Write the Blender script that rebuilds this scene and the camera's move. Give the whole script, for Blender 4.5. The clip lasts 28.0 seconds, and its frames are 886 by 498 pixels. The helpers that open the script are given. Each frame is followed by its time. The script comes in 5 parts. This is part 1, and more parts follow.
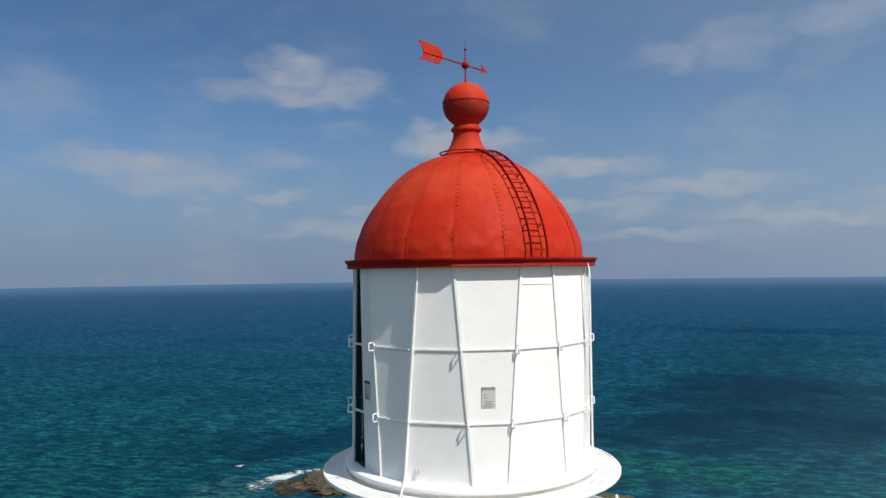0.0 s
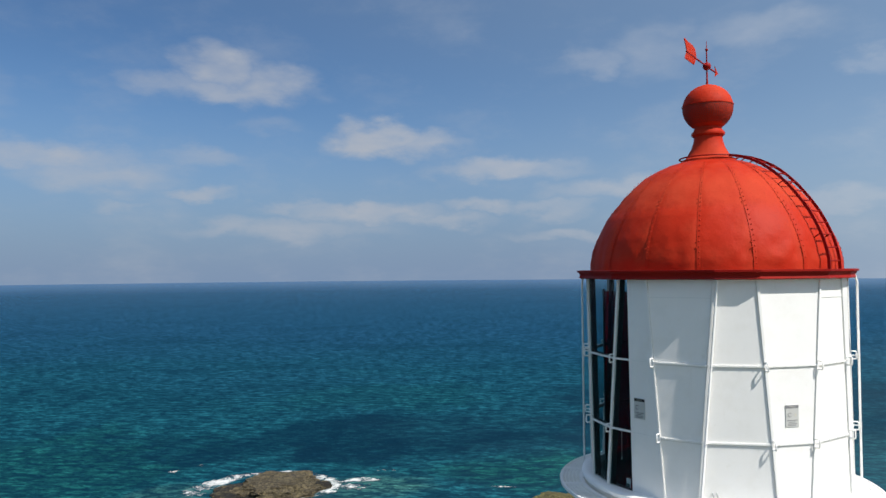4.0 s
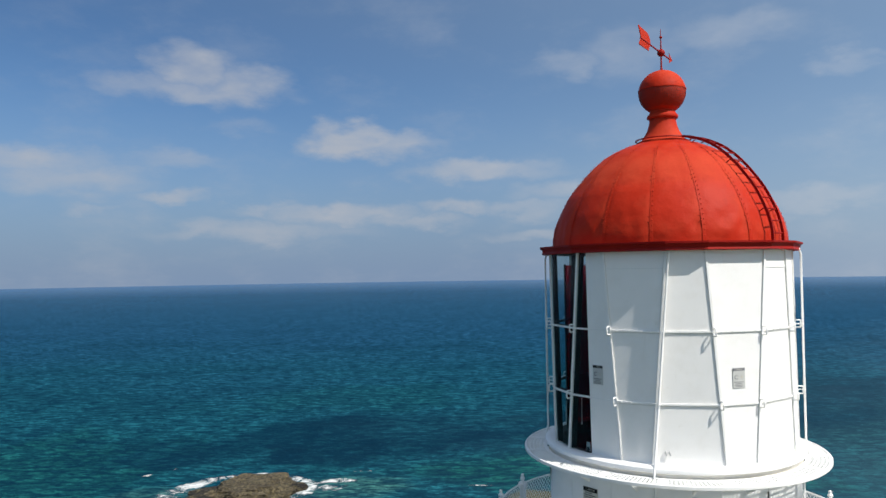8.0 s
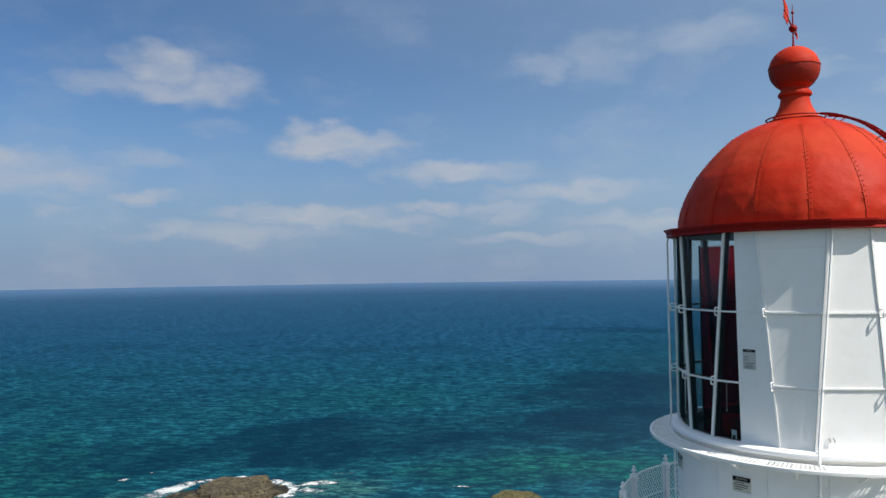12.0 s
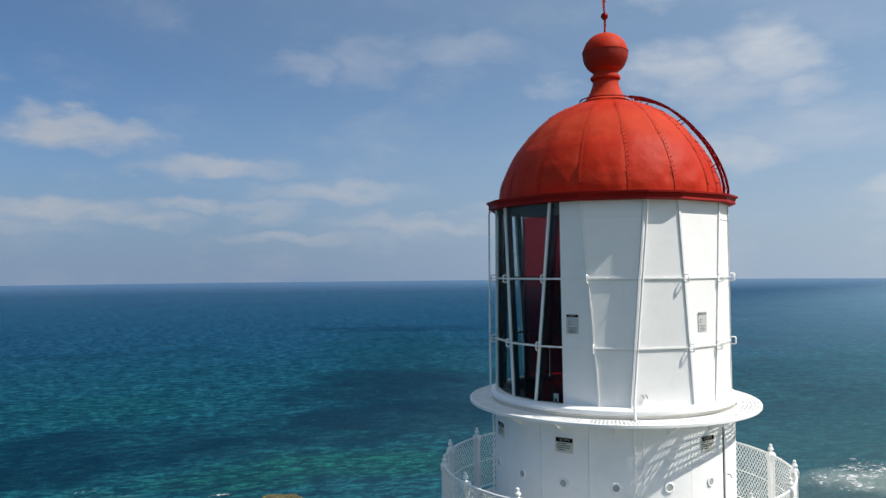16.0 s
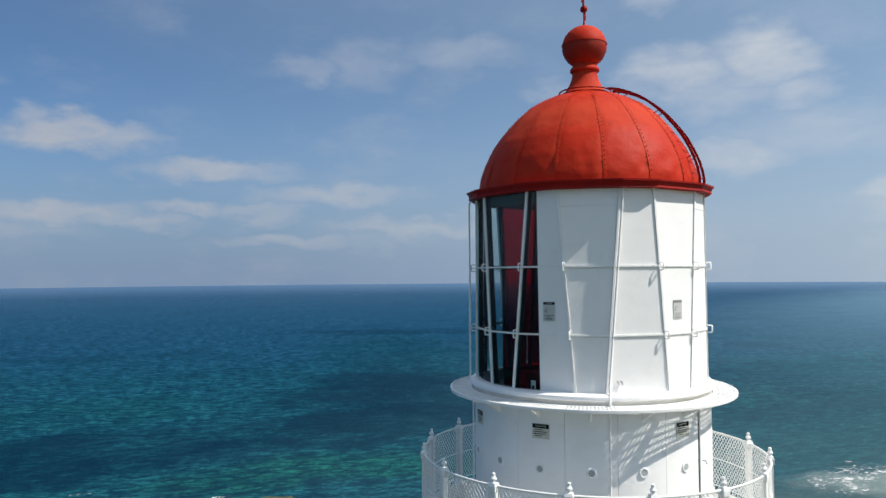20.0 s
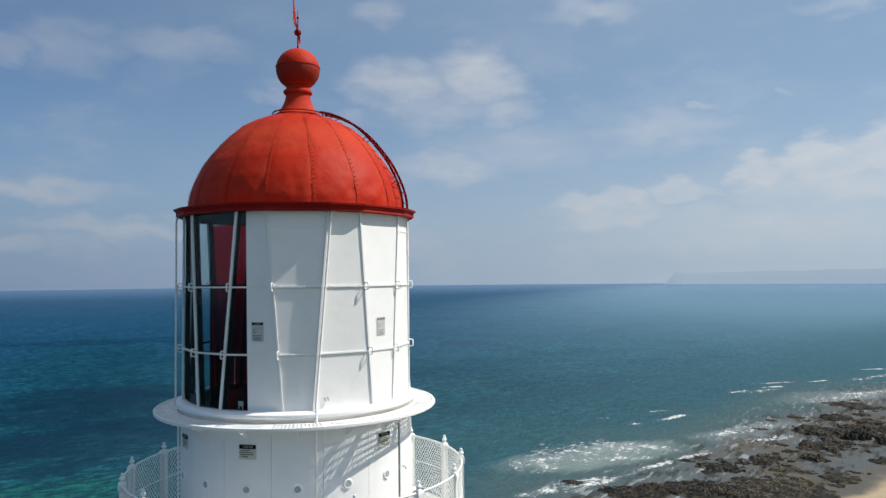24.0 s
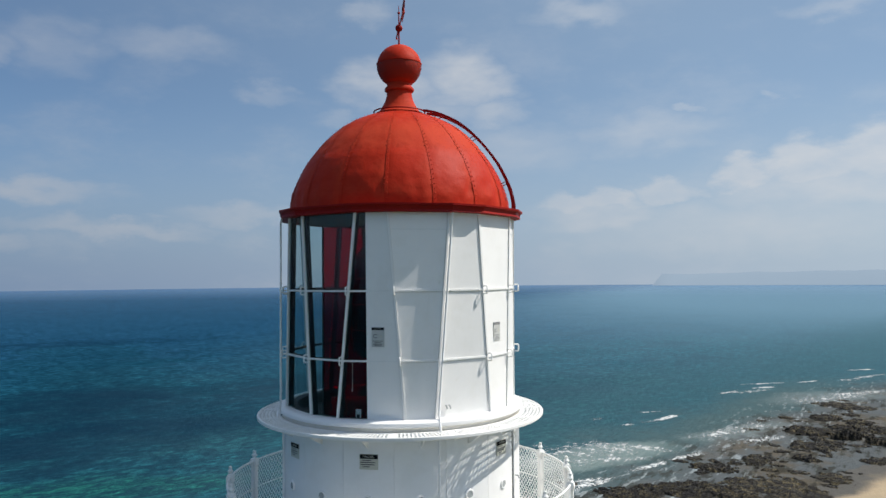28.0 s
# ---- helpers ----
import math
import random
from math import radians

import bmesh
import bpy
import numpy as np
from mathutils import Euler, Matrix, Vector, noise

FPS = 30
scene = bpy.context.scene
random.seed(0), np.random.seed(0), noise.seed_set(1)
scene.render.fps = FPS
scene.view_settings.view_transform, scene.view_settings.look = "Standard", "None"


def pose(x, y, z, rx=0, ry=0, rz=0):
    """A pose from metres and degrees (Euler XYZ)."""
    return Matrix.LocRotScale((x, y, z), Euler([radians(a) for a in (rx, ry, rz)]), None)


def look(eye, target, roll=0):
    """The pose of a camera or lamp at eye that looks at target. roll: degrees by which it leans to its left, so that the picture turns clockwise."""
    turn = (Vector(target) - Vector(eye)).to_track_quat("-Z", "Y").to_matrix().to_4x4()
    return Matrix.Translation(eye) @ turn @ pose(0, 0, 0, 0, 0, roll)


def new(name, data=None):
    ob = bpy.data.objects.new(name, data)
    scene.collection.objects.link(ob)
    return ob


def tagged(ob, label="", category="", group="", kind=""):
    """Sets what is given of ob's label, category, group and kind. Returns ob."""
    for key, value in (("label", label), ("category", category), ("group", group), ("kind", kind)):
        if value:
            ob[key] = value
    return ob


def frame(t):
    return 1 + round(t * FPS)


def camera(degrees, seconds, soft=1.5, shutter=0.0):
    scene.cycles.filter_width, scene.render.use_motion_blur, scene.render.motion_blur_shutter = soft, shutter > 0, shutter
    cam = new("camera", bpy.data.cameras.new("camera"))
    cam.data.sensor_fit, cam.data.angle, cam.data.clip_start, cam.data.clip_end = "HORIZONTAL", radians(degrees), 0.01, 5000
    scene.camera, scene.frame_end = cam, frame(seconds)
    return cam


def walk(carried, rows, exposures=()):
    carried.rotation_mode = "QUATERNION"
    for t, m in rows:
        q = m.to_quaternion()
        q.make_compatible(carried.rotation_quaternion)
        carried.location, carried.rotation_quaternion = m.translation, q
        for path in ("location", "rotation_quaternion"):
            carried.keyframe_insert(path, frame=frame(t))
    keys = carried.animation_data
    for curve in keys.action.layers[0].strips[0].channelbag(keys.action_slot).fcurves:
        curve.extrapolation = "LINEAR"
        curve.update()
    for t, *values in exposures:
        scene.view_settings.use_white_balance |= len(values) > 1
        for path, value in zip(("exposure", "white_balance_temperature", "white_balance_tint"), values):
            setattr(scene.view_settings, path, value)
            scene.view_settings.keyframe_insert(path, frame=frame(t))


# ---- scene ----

LENS = 61.57
ROWS = [  # seconds, eye x y z, heading, tilt, lean (metres, degrees)
    (0.0, -2.384, -12.818, 66.069, 81.39, 1.70, -0.78),
    (0.5, -2.476, -12.739, 66.144, 81.28, 1.63, -0.75),
    (1.0, -2.909, -12.549, 66.191, 80.95, 1.65, -0.75),
    (1.5, -3.795, -12.259, 66.204, 81.17, 1.57, -0.74),
    (2.0, -5.586, -11.778, 66.240, 79.38, 1.55, -0.73),
    (2.5, -7.028, -11.383, 66.254, 75.40, 1.57, -0.55),
    (3.0, -7.420, -11.245, 66.289, 75.70, 1.62, -0.43),
    (3.5, -7.438, -11.129, 66.299, 75.89, 1.64, -0.44),
    (5.5, -7.242, -10.850, 66.149, 74.97, 1.61, -0.66),
    (6.0, -7.297, -10.845, 66.090, 74.46, 1.64, -0.66),
    (6.5, -7.231, -10.962, 66.024, 74.64, 1.61, -0.71),
    (7.0, -7.237, -11.062, 65.966, 74.51, 1.82, -0.71),
    (7.5, -7.312, -11.411, 65.922, 74.44, 1.74, -0.81),
    (8.0, -7.421, -11.568, 65.863, 73.99, 1.71, -0.84),
    (8.5, -7.453, -11.582, 65.801, 73.84, 1.78, -0.80),
    (9.0, -7.471, -11.557, 65.738, 73.58, 1.77, -0.71),
    (9.5, -7.489, -11.488, 65.668, 73.50, 1.72, -0.75),
    (10.0, -7.726, -11.262, 65.636, 73.14, 1.82, -0.88),
    (10.5, -8.719, -10.790, 65.573, 72.23, 1.87, -0.79),
    (11.0, -9.216, -10.570, 65.593, 72.75, 1.71, -0.92),
    (11.5, -9.336, -10.419, 65.600, 72.89, 1.77, -0.85),
    (13.5, -11.190, -9.529, 65.283, 66.54, 1.87, -0.59),
    (14.0, -11.003, -9.402, 65.195, 66.16, 1.75, -0.51),
    (14.5, -10.753, -9.411, 65.142, 54.42, 1.67, -0.51),
    (15.0, -10.661, -9.349, 65.114, 54.16, 1.70, -0.49),
    (15.5, -10.535, -9.271, 65.084, 54.19, 1.73, -0.52),
    (16.0, -10.406, -9.185, 65.046, 53.95, 1.67, -0.50),
    (16.5, -10.172, -9.127, 65.013, 53.92, 1.74, -0.52),
    (17.0, -10.144, -8.952, 64.979, 53.65, 1.80, -0.54),
    (17.5, -10.026, -8.870, 64.929, 53.63, 1.83, -0.46),
    (18.0, -9.940, -8.817, 64.881, 53.54, 1.76, -0.47),
    (18.5, -9.848, -8.785, 64.840, 53.44, 1.84, -0.43),
    (19.0, -9.799, -8.823, 64.821, 53.60, 1.86, -0.46),
    (19.5, -9.839, -8.912, 64.814, 53.43, 1.93, -0.45),
    (20.0, -10.235, -9.462, 64.799, 53.73, 1.91, -0.44),
    (20.5, -10.649, -9.942, 64.787, 53.47, 1.95, -0.48),
    (21.0, -10.646, -10.075, 64.806, 53.48, 1.91, -0.50),
    (21.5, -10.522, -10.117, 64.826, 53.48, 1.86, -0.51),
    (22.0, -10.453, -10.108, 64.883, 53.37, 1.96, -0.46),
    (22.5, -10.196, -10.202, 65.014, 42.56, 1.77, 0.15),
    (24.5, -10.348, -9.417, 65.076, 32.36, 1.91, -0.64),
    (25.0, -11.127, -8.131, 65.116, 31.75, 1.79, -0.71),
    (25.5, -11.423, -7.467, 65.161, 31.73, 1.96, -0.62),
    (26.0, -11.348, -7.398, 65.141, 32.32, 2.01, -0.58),
    (26.5, -11.285, -7.431, 65.117, 32.05, 2.00, -0.50),
    (27.0, -11.225, -7.553, 65.117, 31.92, 2.11, -0.45),
    (27.5, -11.123, -7.635, 65.099, 31.69, 1.95, -0.39),
    (28.0, -11.094, -7.842, 65.121, 31.97, 2.09, -0.50),
]


def row(t, x, y, z, heading, tilt, lean):
    h, a = radians(heading), radians(tilt)
    ahead = Vector((math.cos(a) * math.cos(h), math.cos(a) * math.sin(h), math.sin(a)))
    return t, look((x, y, z), Vector((x, y, z)) + ahead, lean)


cam = camera(LENS, 28.0)
walk(cam, [row(*r) for r in ROWS], ((0, 0.0), (2, 0.07), (3, 0.19), (8, 0.19), (11, 0.26), (13.5, 0.36), (14, 0.40), (15, 0.22), (17, 0.19), (22, 0.20), (25, 0.05), (28, 0.09)))

# ---- world, sun ----
SUN_AZ, SUN_EL = -51.5, 50.5
SKY, SUN = 0.077, 4.95


def toward(az, el):
    a, e = radians(az), radians(el)
    return Vector((math.cos(e) * math.cos(a), math.cos(e) * math.sin(a), math.sin(e)))


world = bpy.data.worlds.new("sky")
scene.world = world
world.use_nodes = True
wn, wl = world.node_tree.nodes, world.node_tree.links
wn.clear()


def wnode(kind, **sets):
    n = wn.new(kind)
    for k, v in sets.items():
        if k == "op":
            n.operation = v
        elif k == "val":
            for i, x in v.items():
                n.inputs[i].default_value = x
    return n


def wmath(op, a, b=None):
    n = wnode("ShaderNodeMath", op=op)
    for i, x in enumerate((a, b)):
        if x is None:
            continue
        if hasattr(x, "links"):
            wl.new(x, n.inputs[i])
        else:
            n.inputs[i].default_value = x
    return n.outputs[0]


sky = wn.new("ShaderNodeTexSky")
sky.sky_type = "NISHITA"
sky.sun_disc = False
sky.sun_elevation = radians(SUN_EL)
sky.sun_rotation = radians(90 - SUN_AZ)
sky.altitude = 1200
sky.air_density, sky.dust_density, sky.ozone_density = 1.0, 0.3, 1.6
way = wn.new("ShaderNodeTexCoord").outputs["Generated"]
split = wn.new("ShaderNodeSeparateXYZ")
wl.new(way, split.inputs[0])
az = wmath("MULTIPLY", wmath("ARCTAN2", split.outputs[1], split.outputs[0]), 180 / math.pi)
el = wmath("MULTIPLY", wmath("ARCSINE", split.outputs[2]), 180 / math.pi)
flat = wn.new("ShaderNodeCombineXYZ")
wl.new(az, flat.inputs[0])
wl.new(el, flat.inputs[1])
stretch = wnode("ShaderNodeVectorMath", op="MULTIPLY")
stretch.inputs[1].default_value = (0.45, 1.0, 1.0)
wl.new(flat.outputs[0], stretch.inputs[0])


def wnoise(scale, detail, rough, w):
    n = wn.new("ShaderNodeTexNoise")
    n.noise_dimensions = "4D"
    n.inputs["Scale"].default_value, n.inputs["Detail"].default_value = scale, detail
    n.inputs["Roughness"].default_value, n.inputs["W"].default_value = rough, w
    wl.new(stretch.outputs[0], n.inputs["Vector"])
    return n


# the clouds' ragged outline: the place is shifted by a noise before the cloud's oval is asked
shift = wnoise(0.7, 7, 0.53, 1.0)
centred = wnode("ShaderNodeVectorMath", op="SUBTRACT")
wl.new(shift.outputs["Color"], centred.inputs[0])
centred.inputs[1].default_value = (0.5, 0.5, 0.5)
scaled = wnode("ShaderNodeVectorMath", op="MULTIPLY")
wl.new(centred.outputs[0], scaled.inputs[0])
scaled.inputs[1].default_value = (6.5, 3.6, 0.0)
ragged = wnode("ShaderNodeVectorMath", op="ADD")
wl.new(flat.outputs[0], ragged.inputs[0])
wl.new(scaled.outputs[0], ragged.inputs[1])
cover = None


def cloud(a, e, wide, high, dense, crisp=0.15):
    """One cloud: where it stands in the sky, its half width and height in degrees and how dense it is."""
    global cover
    d = wnode("ShaderNodeVectorMath", op="SUBTRACT")
    wl.new(ragged.outputs[0], d.inputs[0])
    d.inputs[1].default_value = (a, e, 0)
    m = wnode("ShaderNodeVectorMath", op="MULTIPLY")
    wl.new(d.outputs[0], m.inputs[0])
    m.inputs[1].default_value = (1 / wide, 1 / high, 0)
    size = wnode("ShaderNodeVectorMath", op="LENGTH")
    wl.new(m.outputs[0], size.inputs[0])
    fall = wn.new("ShaderNodeMapRange")
    fall.interpolation_type = "SMOOTHSTEP"
    wl.new(size.outputs["Value"], fall.inputs["Value"])
    fall.inputs["From Min"].default_value, fall.inputs["From Max"].default_value = 1.35 - 0.3 * crisp, crisp
    # low clouds are seen edge on, through more of their depth
    fall.inputs["To Min"].default_value, fall.inputs["To Max"].default_value = 0.0, dense * (1.25 if e < 8.5 and dense < 0.7 else 1.0)
    cover = fall.outputs[0] if cover is None else wmath("MAXIMUM", cover, fall.outputs[0])


cloud(92.2, 14.9, 3.4, 1.9, 0.8, 0.2)
cloud(88.6, 14.0, 3.4, 1.7, 0.75, 0.2)
cloud(95.0, 13.5, 4.2, 1.2, 0.6, 0.1)
cloud(91.5, 13.2, 6.0, 1.1, 0.7, 0.2)
cloud(110.0, 12.2, 3.9, 2.6, 0.35)
cloud(81.0, 10.0, 4.1, 1.6, 0.92, 0.45)
cloud(77.6, 9.6, 4.6, 1.1, 0.7, 0.2)
cloud(71.4, 7.7, 6.2, 1.0, 0.8, 0.2)
cloud(64.1, 15.4, 2.6, 1.2, 0.40)
cloud(100.5, 6.8, 5.7, 1.5, 0.55)
cloud(93.9, 5.7, 2.8, 0.7, 0.6)
cloud(99.4, 4.8, 2.0, 0.6, 0.40)
cloud(81.6, 4.4, 6.5, 0.9, 0.65)
cloud(72.5, 4.9, 3.9, 0.7, 0.6)
cloud(59.6, 15.8, 3.9, 2.2, 0.35)
cloud(52.6, 16.7, 4.8, 1.4, 0.35)
cloud(36.0, 14.4, 4.4, 2.2, 0.8, 0.2)
cloud(30.4, 15.0, 4.2, 2.4, 0.85, 0.2)
cloud(33.0, 12.6, 5.0, 1.8, 0.55, 0.1)
cloud(28.5, 12.3, 3.3, 1.5, 0.60)
cloud(31.9, 8.3, 5.2, 1.4, 0.50)
cloud(27.1, 9.7, 7.4, 2.1, 0.40)
cloud(38.0, 19.4, 2.6, 0.9, 0.40)
cloud(16.4, 10.5, 5.2, 1.7, 0.50)
cloud(20.3, 5.5, 4.2, 1.0, 0.75, 0.5)
cloud(9.8, 7.0, 2.6, 1.6, 0.85, 0.55)
cloud(5.5, 7.6, 3.4, 1.7, 0.85, 0.55)
cloud(1.0, 8.0, 4.0, 2.1, 0.9, 0.55)
cloud(-5.0, 8.4, 5.0, 2.6, 0.9, 0.5)
cloud(13.2, 12.0, 1.4, 0.35, 0.5)
cloud(7.9, 12.4, 1.2, 0.3, 0.4)
cloud(15.0, 6.0, 3.0, 0.8, 0.55, 0.4)
cloud(21.3, 19.3, 3.9, 1.1, 0.50)
cloud(3.7, 17.7, 3.5, 0.8, 0.40)
cloud(45.2, 13.8, 1.8, 0.8, 0.30)
cloud(39.7, 11.8, 2.0, 0.8, 0.30)
cloud(9.9, 3.4, 13.1, 2.2, 0.40)
cloud(104, 8.0, 7.0, 1.2, 0.6)
cloud(94.0, 8.2, 4.0, 0.9, 0.35)
cloud(87.5, 4.8, 3.4, 0.7, 0.45)
cloud(89.0, 10.8, 2.4, 0.7, 0.25)
cloud(67.5, 4.7, 4.2, 0.8, 0.45)
cloud(76.5, 3.8, 5.0, 0.7, 0.5)
cloud(47.0, 4.6, 5.0, 0.9, 0.4)
cloud(62, 6.0, 6.0, 1.0, 0.55)
cloud(88, 3.2, 9.0, 0.9, 0.5)
cloud(56, 3.6, 7.0, 0.8, 0.5)
cloud(66, 2.6, 5.0, 0.6, 0.45)
cloud(4.0, 5.8, 9.0, 2.0, 0.55)
cloud(20.0, 4.4, 5.5, 1.4, 0.5)
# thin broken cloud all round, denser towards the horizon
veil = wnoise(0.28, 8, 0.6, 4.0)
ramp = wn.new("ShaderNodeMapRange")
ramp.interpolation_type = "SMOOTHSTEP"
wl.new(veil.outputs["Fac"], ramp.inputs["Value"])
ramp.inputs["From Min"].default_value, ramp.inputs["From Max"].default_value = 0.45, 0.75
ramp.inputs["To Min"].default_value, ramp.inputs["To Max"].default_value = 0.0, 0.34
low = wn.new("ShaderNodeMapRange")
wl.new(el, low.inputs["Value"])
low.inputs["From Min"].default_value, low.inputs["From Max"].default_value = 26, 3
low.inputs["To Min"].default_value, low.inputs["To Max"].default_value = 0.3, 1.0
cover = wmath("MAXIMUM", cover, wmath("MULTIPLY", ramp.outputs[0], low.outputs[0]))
# bright broken cloud added high up, out of view, to fill the shade
fill_noise = wnoise(0.11, 6, 0.55, 7.0)
fill_cover = wn.new("ShaderNodeMapRange")
fill_cover.interpolation_type = "SMOOTHSTEP"
wl.new(fill_noise.outputs["Fac"], fill_cover.inputs["Value"])
fill_cover.inputs["From Min"].default_value, fill_cover.inputs["From Max"].default_value = 0.36, 0.56
fill_cover.inputs["To Min"].default_value, fill_cover.inputs["To Max"].default_value = 0.0, 0.15
high = wn.new("ShaderNodeMapRange")
high.interpolation_type = "SMOOTHSTEP"
wl.new(el, high.inputs["Value"])
high.inputs["From Min"].default_value, high.inputs["From Max"].default_value = 24, 36
fill_cloud = wmath("MULTIPLY", fill_cover.outputs[0], high.outputs[0])
# inner texture of the clouds
grain = wnoise(0.8, 5, 0.52, 9.0)
tex = wn.new("ShaderNodeMapRange")
wl.new(grain.outputs["Fac"], tex.inputs["Value"])
tex.inputs["From Min"].default_value, tex.inputs["From Max"].default_value = 0.3, 0.7
tex.inputs["To Min"].default_value, tex.inputs["To Max"].default_value = 0.56, 1.0
cover = wmath("MULTIPLY", cover, tex.outputs[0])
# sea haze at the horizon
haze = wn.new("ShaderNodeMapRange")
haze.interpolation_type = "SMOOTHSTEP"
wl.new(el, haze.inputs["Value"])
haze.inputs["From Min"].default_value, haze.inputs["From Max"].default_value = 15.0, -1.0
haze.inputs["To Min"].default_value, haze.inputs["To Max"].default_value = 0.0, 0.98
mix_haze = wn.new("ShaderNodeMixRGB")
wl.new(haze.outputs[0], mix_haze.inputs[0])
clear = wn.new("ShaderNodeMixRGB")
clear.blend_type = "MULTIPLY"
clear.inputs[0].default_value = 1.0
wl.new(sky.outputs[0], clear.inputs[1])
clear.inputs[2].default_value = (0.64, 0.85, 1.03, 1)
# the haze is paler on the sun's side
sunward = wnode("ShaderNodeVectorMath", op="DOT_PRODUCT")
wl.new(way, sunward.inputs[0])
sunward.inputs[1].default_value = toward(SUN_AZ, SUN_EL)
side = wn.new("ShaderNodeMapRange")
wl.new(sunward.outputs["Value"], side.inputs["Value"])
side.inputs["From Min"].default_value, side.inputs["From Max"].default_value = -0.30, 0.49
pale = wn.new("ShaderNodeMixRGB")
wl.new(wmath("MULTIPLY", side.outputs[0], 0.5), pale.inputs[0])
wl.new(clear.outputs[0], pale.inputs[1])
pale.inputs[2].default_value = (5.0, 6.6, 8.1, 1)
wl.new(pale.outputs[0], mix_haze.inputs[1])
haze_col = wn.new("ShaderNodeMixRGB")
wl.new(side.outputs[0], haze_col.inputs[0])
haze_col.inputs[1].default_value = (2.35, 3.32, 4.95, 1)
haze_col.inputs[2].default_value = (5.5, 6.6, 7.7, 1)
wl.new(haze_col.outputs[0], mix_haze.inputs[2])
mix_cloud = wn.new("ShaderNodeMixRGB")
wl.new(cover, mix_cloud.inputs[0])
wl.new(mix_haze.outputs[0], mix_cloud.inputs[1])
cloud_col = wn.new("ShaderNodeMixRGB")
wl.new(side.outputs[0], cloud_col.inputs[0])
cloud_col.inputs[1].default_value = (5.0, 5.3, 5.9, 1)
cloud_col.inputs[2].default_value = (7.5, 7.9, 8.4, 1)
wl.new(cloud_col.outputs[0], mix_cloud.inputs[2])
bg = wn.new("ShaderNodeBackground")
mix_fill = wn.new("ShaderNodeMixRGB")
wl.new(fill_cloud, mix_fill.inputs[0])
wl.new(mix_cloud.outputs[0], mix_fill.inputs[1])
mix_fill.inputs[2].default_value = (10.0, 10.2, 10.5, 1)
wl.new(mix_fill.outputs[0], bg.inputs[0])
bg.inputs[1].default_value = SKY
out = wn.new("ShaderNodeOutputWorld")
wl.new(bg.outputs[0], out.inputs[0])

lamp = bpy.data.lights.new("sun", "SUN")
lamp.energy, lamp.angle, lamp.color = SUN, radians(0.53), (1.0, 0.955, 0.88)
sun = new("sun", lamp)
sun.matrix_world = look(toward(SUN_AZ, SUN_EL) * 200 + Vector((0, 0, 60)), (0, 0, 60))

# ---- materials ----


class Nodes:
    """A material under construction."""

    def __init__(self, name):
        self.mat = bpy.data.materials.new(name)
        self.mat.use_nodes = True
        self.n, self.l = self.mat.node_tree.nodes, self.mat.node_tree.links
        self.bsdf = self.n["Principled BSDF"]
        self.place = self.n.new("ShaderNodeTexCoord").outputs["Object"]

    def put(self, x, socket):
        if hasattr(x, "links"):
            self.l.new(x, socket)
        else:
            socket.default_value = x

    def noise(self, scale, detail=4, rough=0.55, vector=None, squeeze=None):
        v = vector or self.place
        if squeeze:
            m = self.n.new("ShaderNodeVectorMath")
            m.operation = "MULTIPLY"
            self.l.new(v, m.inputs[0])
            m.inputs[1].default_value = squeeze
            v = m.outputs[0]
        t = self.n.new("ShaderNodeTexNoise")
        t.inputs["Scale"].default_value, t.inputs["Detail"].default_value, t.inputs["Roughness"].default_value = scale, detail, rough
        self.l.new(v, t.inputs["Vector"])
        return t.outputs["Fac"]

    def span(self, x, a, b, c=0.0, d=1.0, smooth=True):
        m = self.n.new("ShaderNodeMapRange")
        if smooth:
            m.interpolation_type = "SMOOTHSTEP"
        self.put(x, m.inputs["Value"])
        for k, v in zip(("From Min", "From Max", "To Min", "To Max"), (a, b, c, d)):
            m.inputs[k].default_value = v
        return m.outputs[0]

    def mix(self, f, a, b):
        m = self.n.new("ShaderNodeMixRGB")
        self.put(f, m.inputs[0])
        for i, c in ((1, a), (2, b)):
            self.put(c if hasattr(c, "links") else (*c, 1), m.inputs[i])
        return m.outputs[0]

    def math(self, op, a, b=0.0):
        m = self.n.new("ShaderNodeMath")
        m.operation = op
        self.put(a, m.inputs[0])
        self.put(b, m.inputs[1])
        return m.outputs[0]

    def bump(self, height, strength, distance):
        b = self.n.new("ShaderNodeBump")
        b.inputs["Strength"].default_value, b.inputs["Distance"].default_value = strength, distance
        self.l.new(height, b.inputs["Height"])
        self.l.new(b.outputs[0], self.bsdf.inputs["Normal"])

    def done(self, color, rough, metal=0.0, spec=0.5):
        self.put(color if hasattr(color, "links") else (*color, 1), self.bsdf.inputs["Base Color"])
        self.put(rough, self.bsdf.inputs["Roughness"])
        self.put(metal, self.bsdf.inputs["Metallic"])
        self.put(spec, self.bsdf.inputs["Specular IOR Level"])
        return self.mat

    def each(self):
        return self.n.new("ShaderNodeObjectInfo").outputs["Random"]


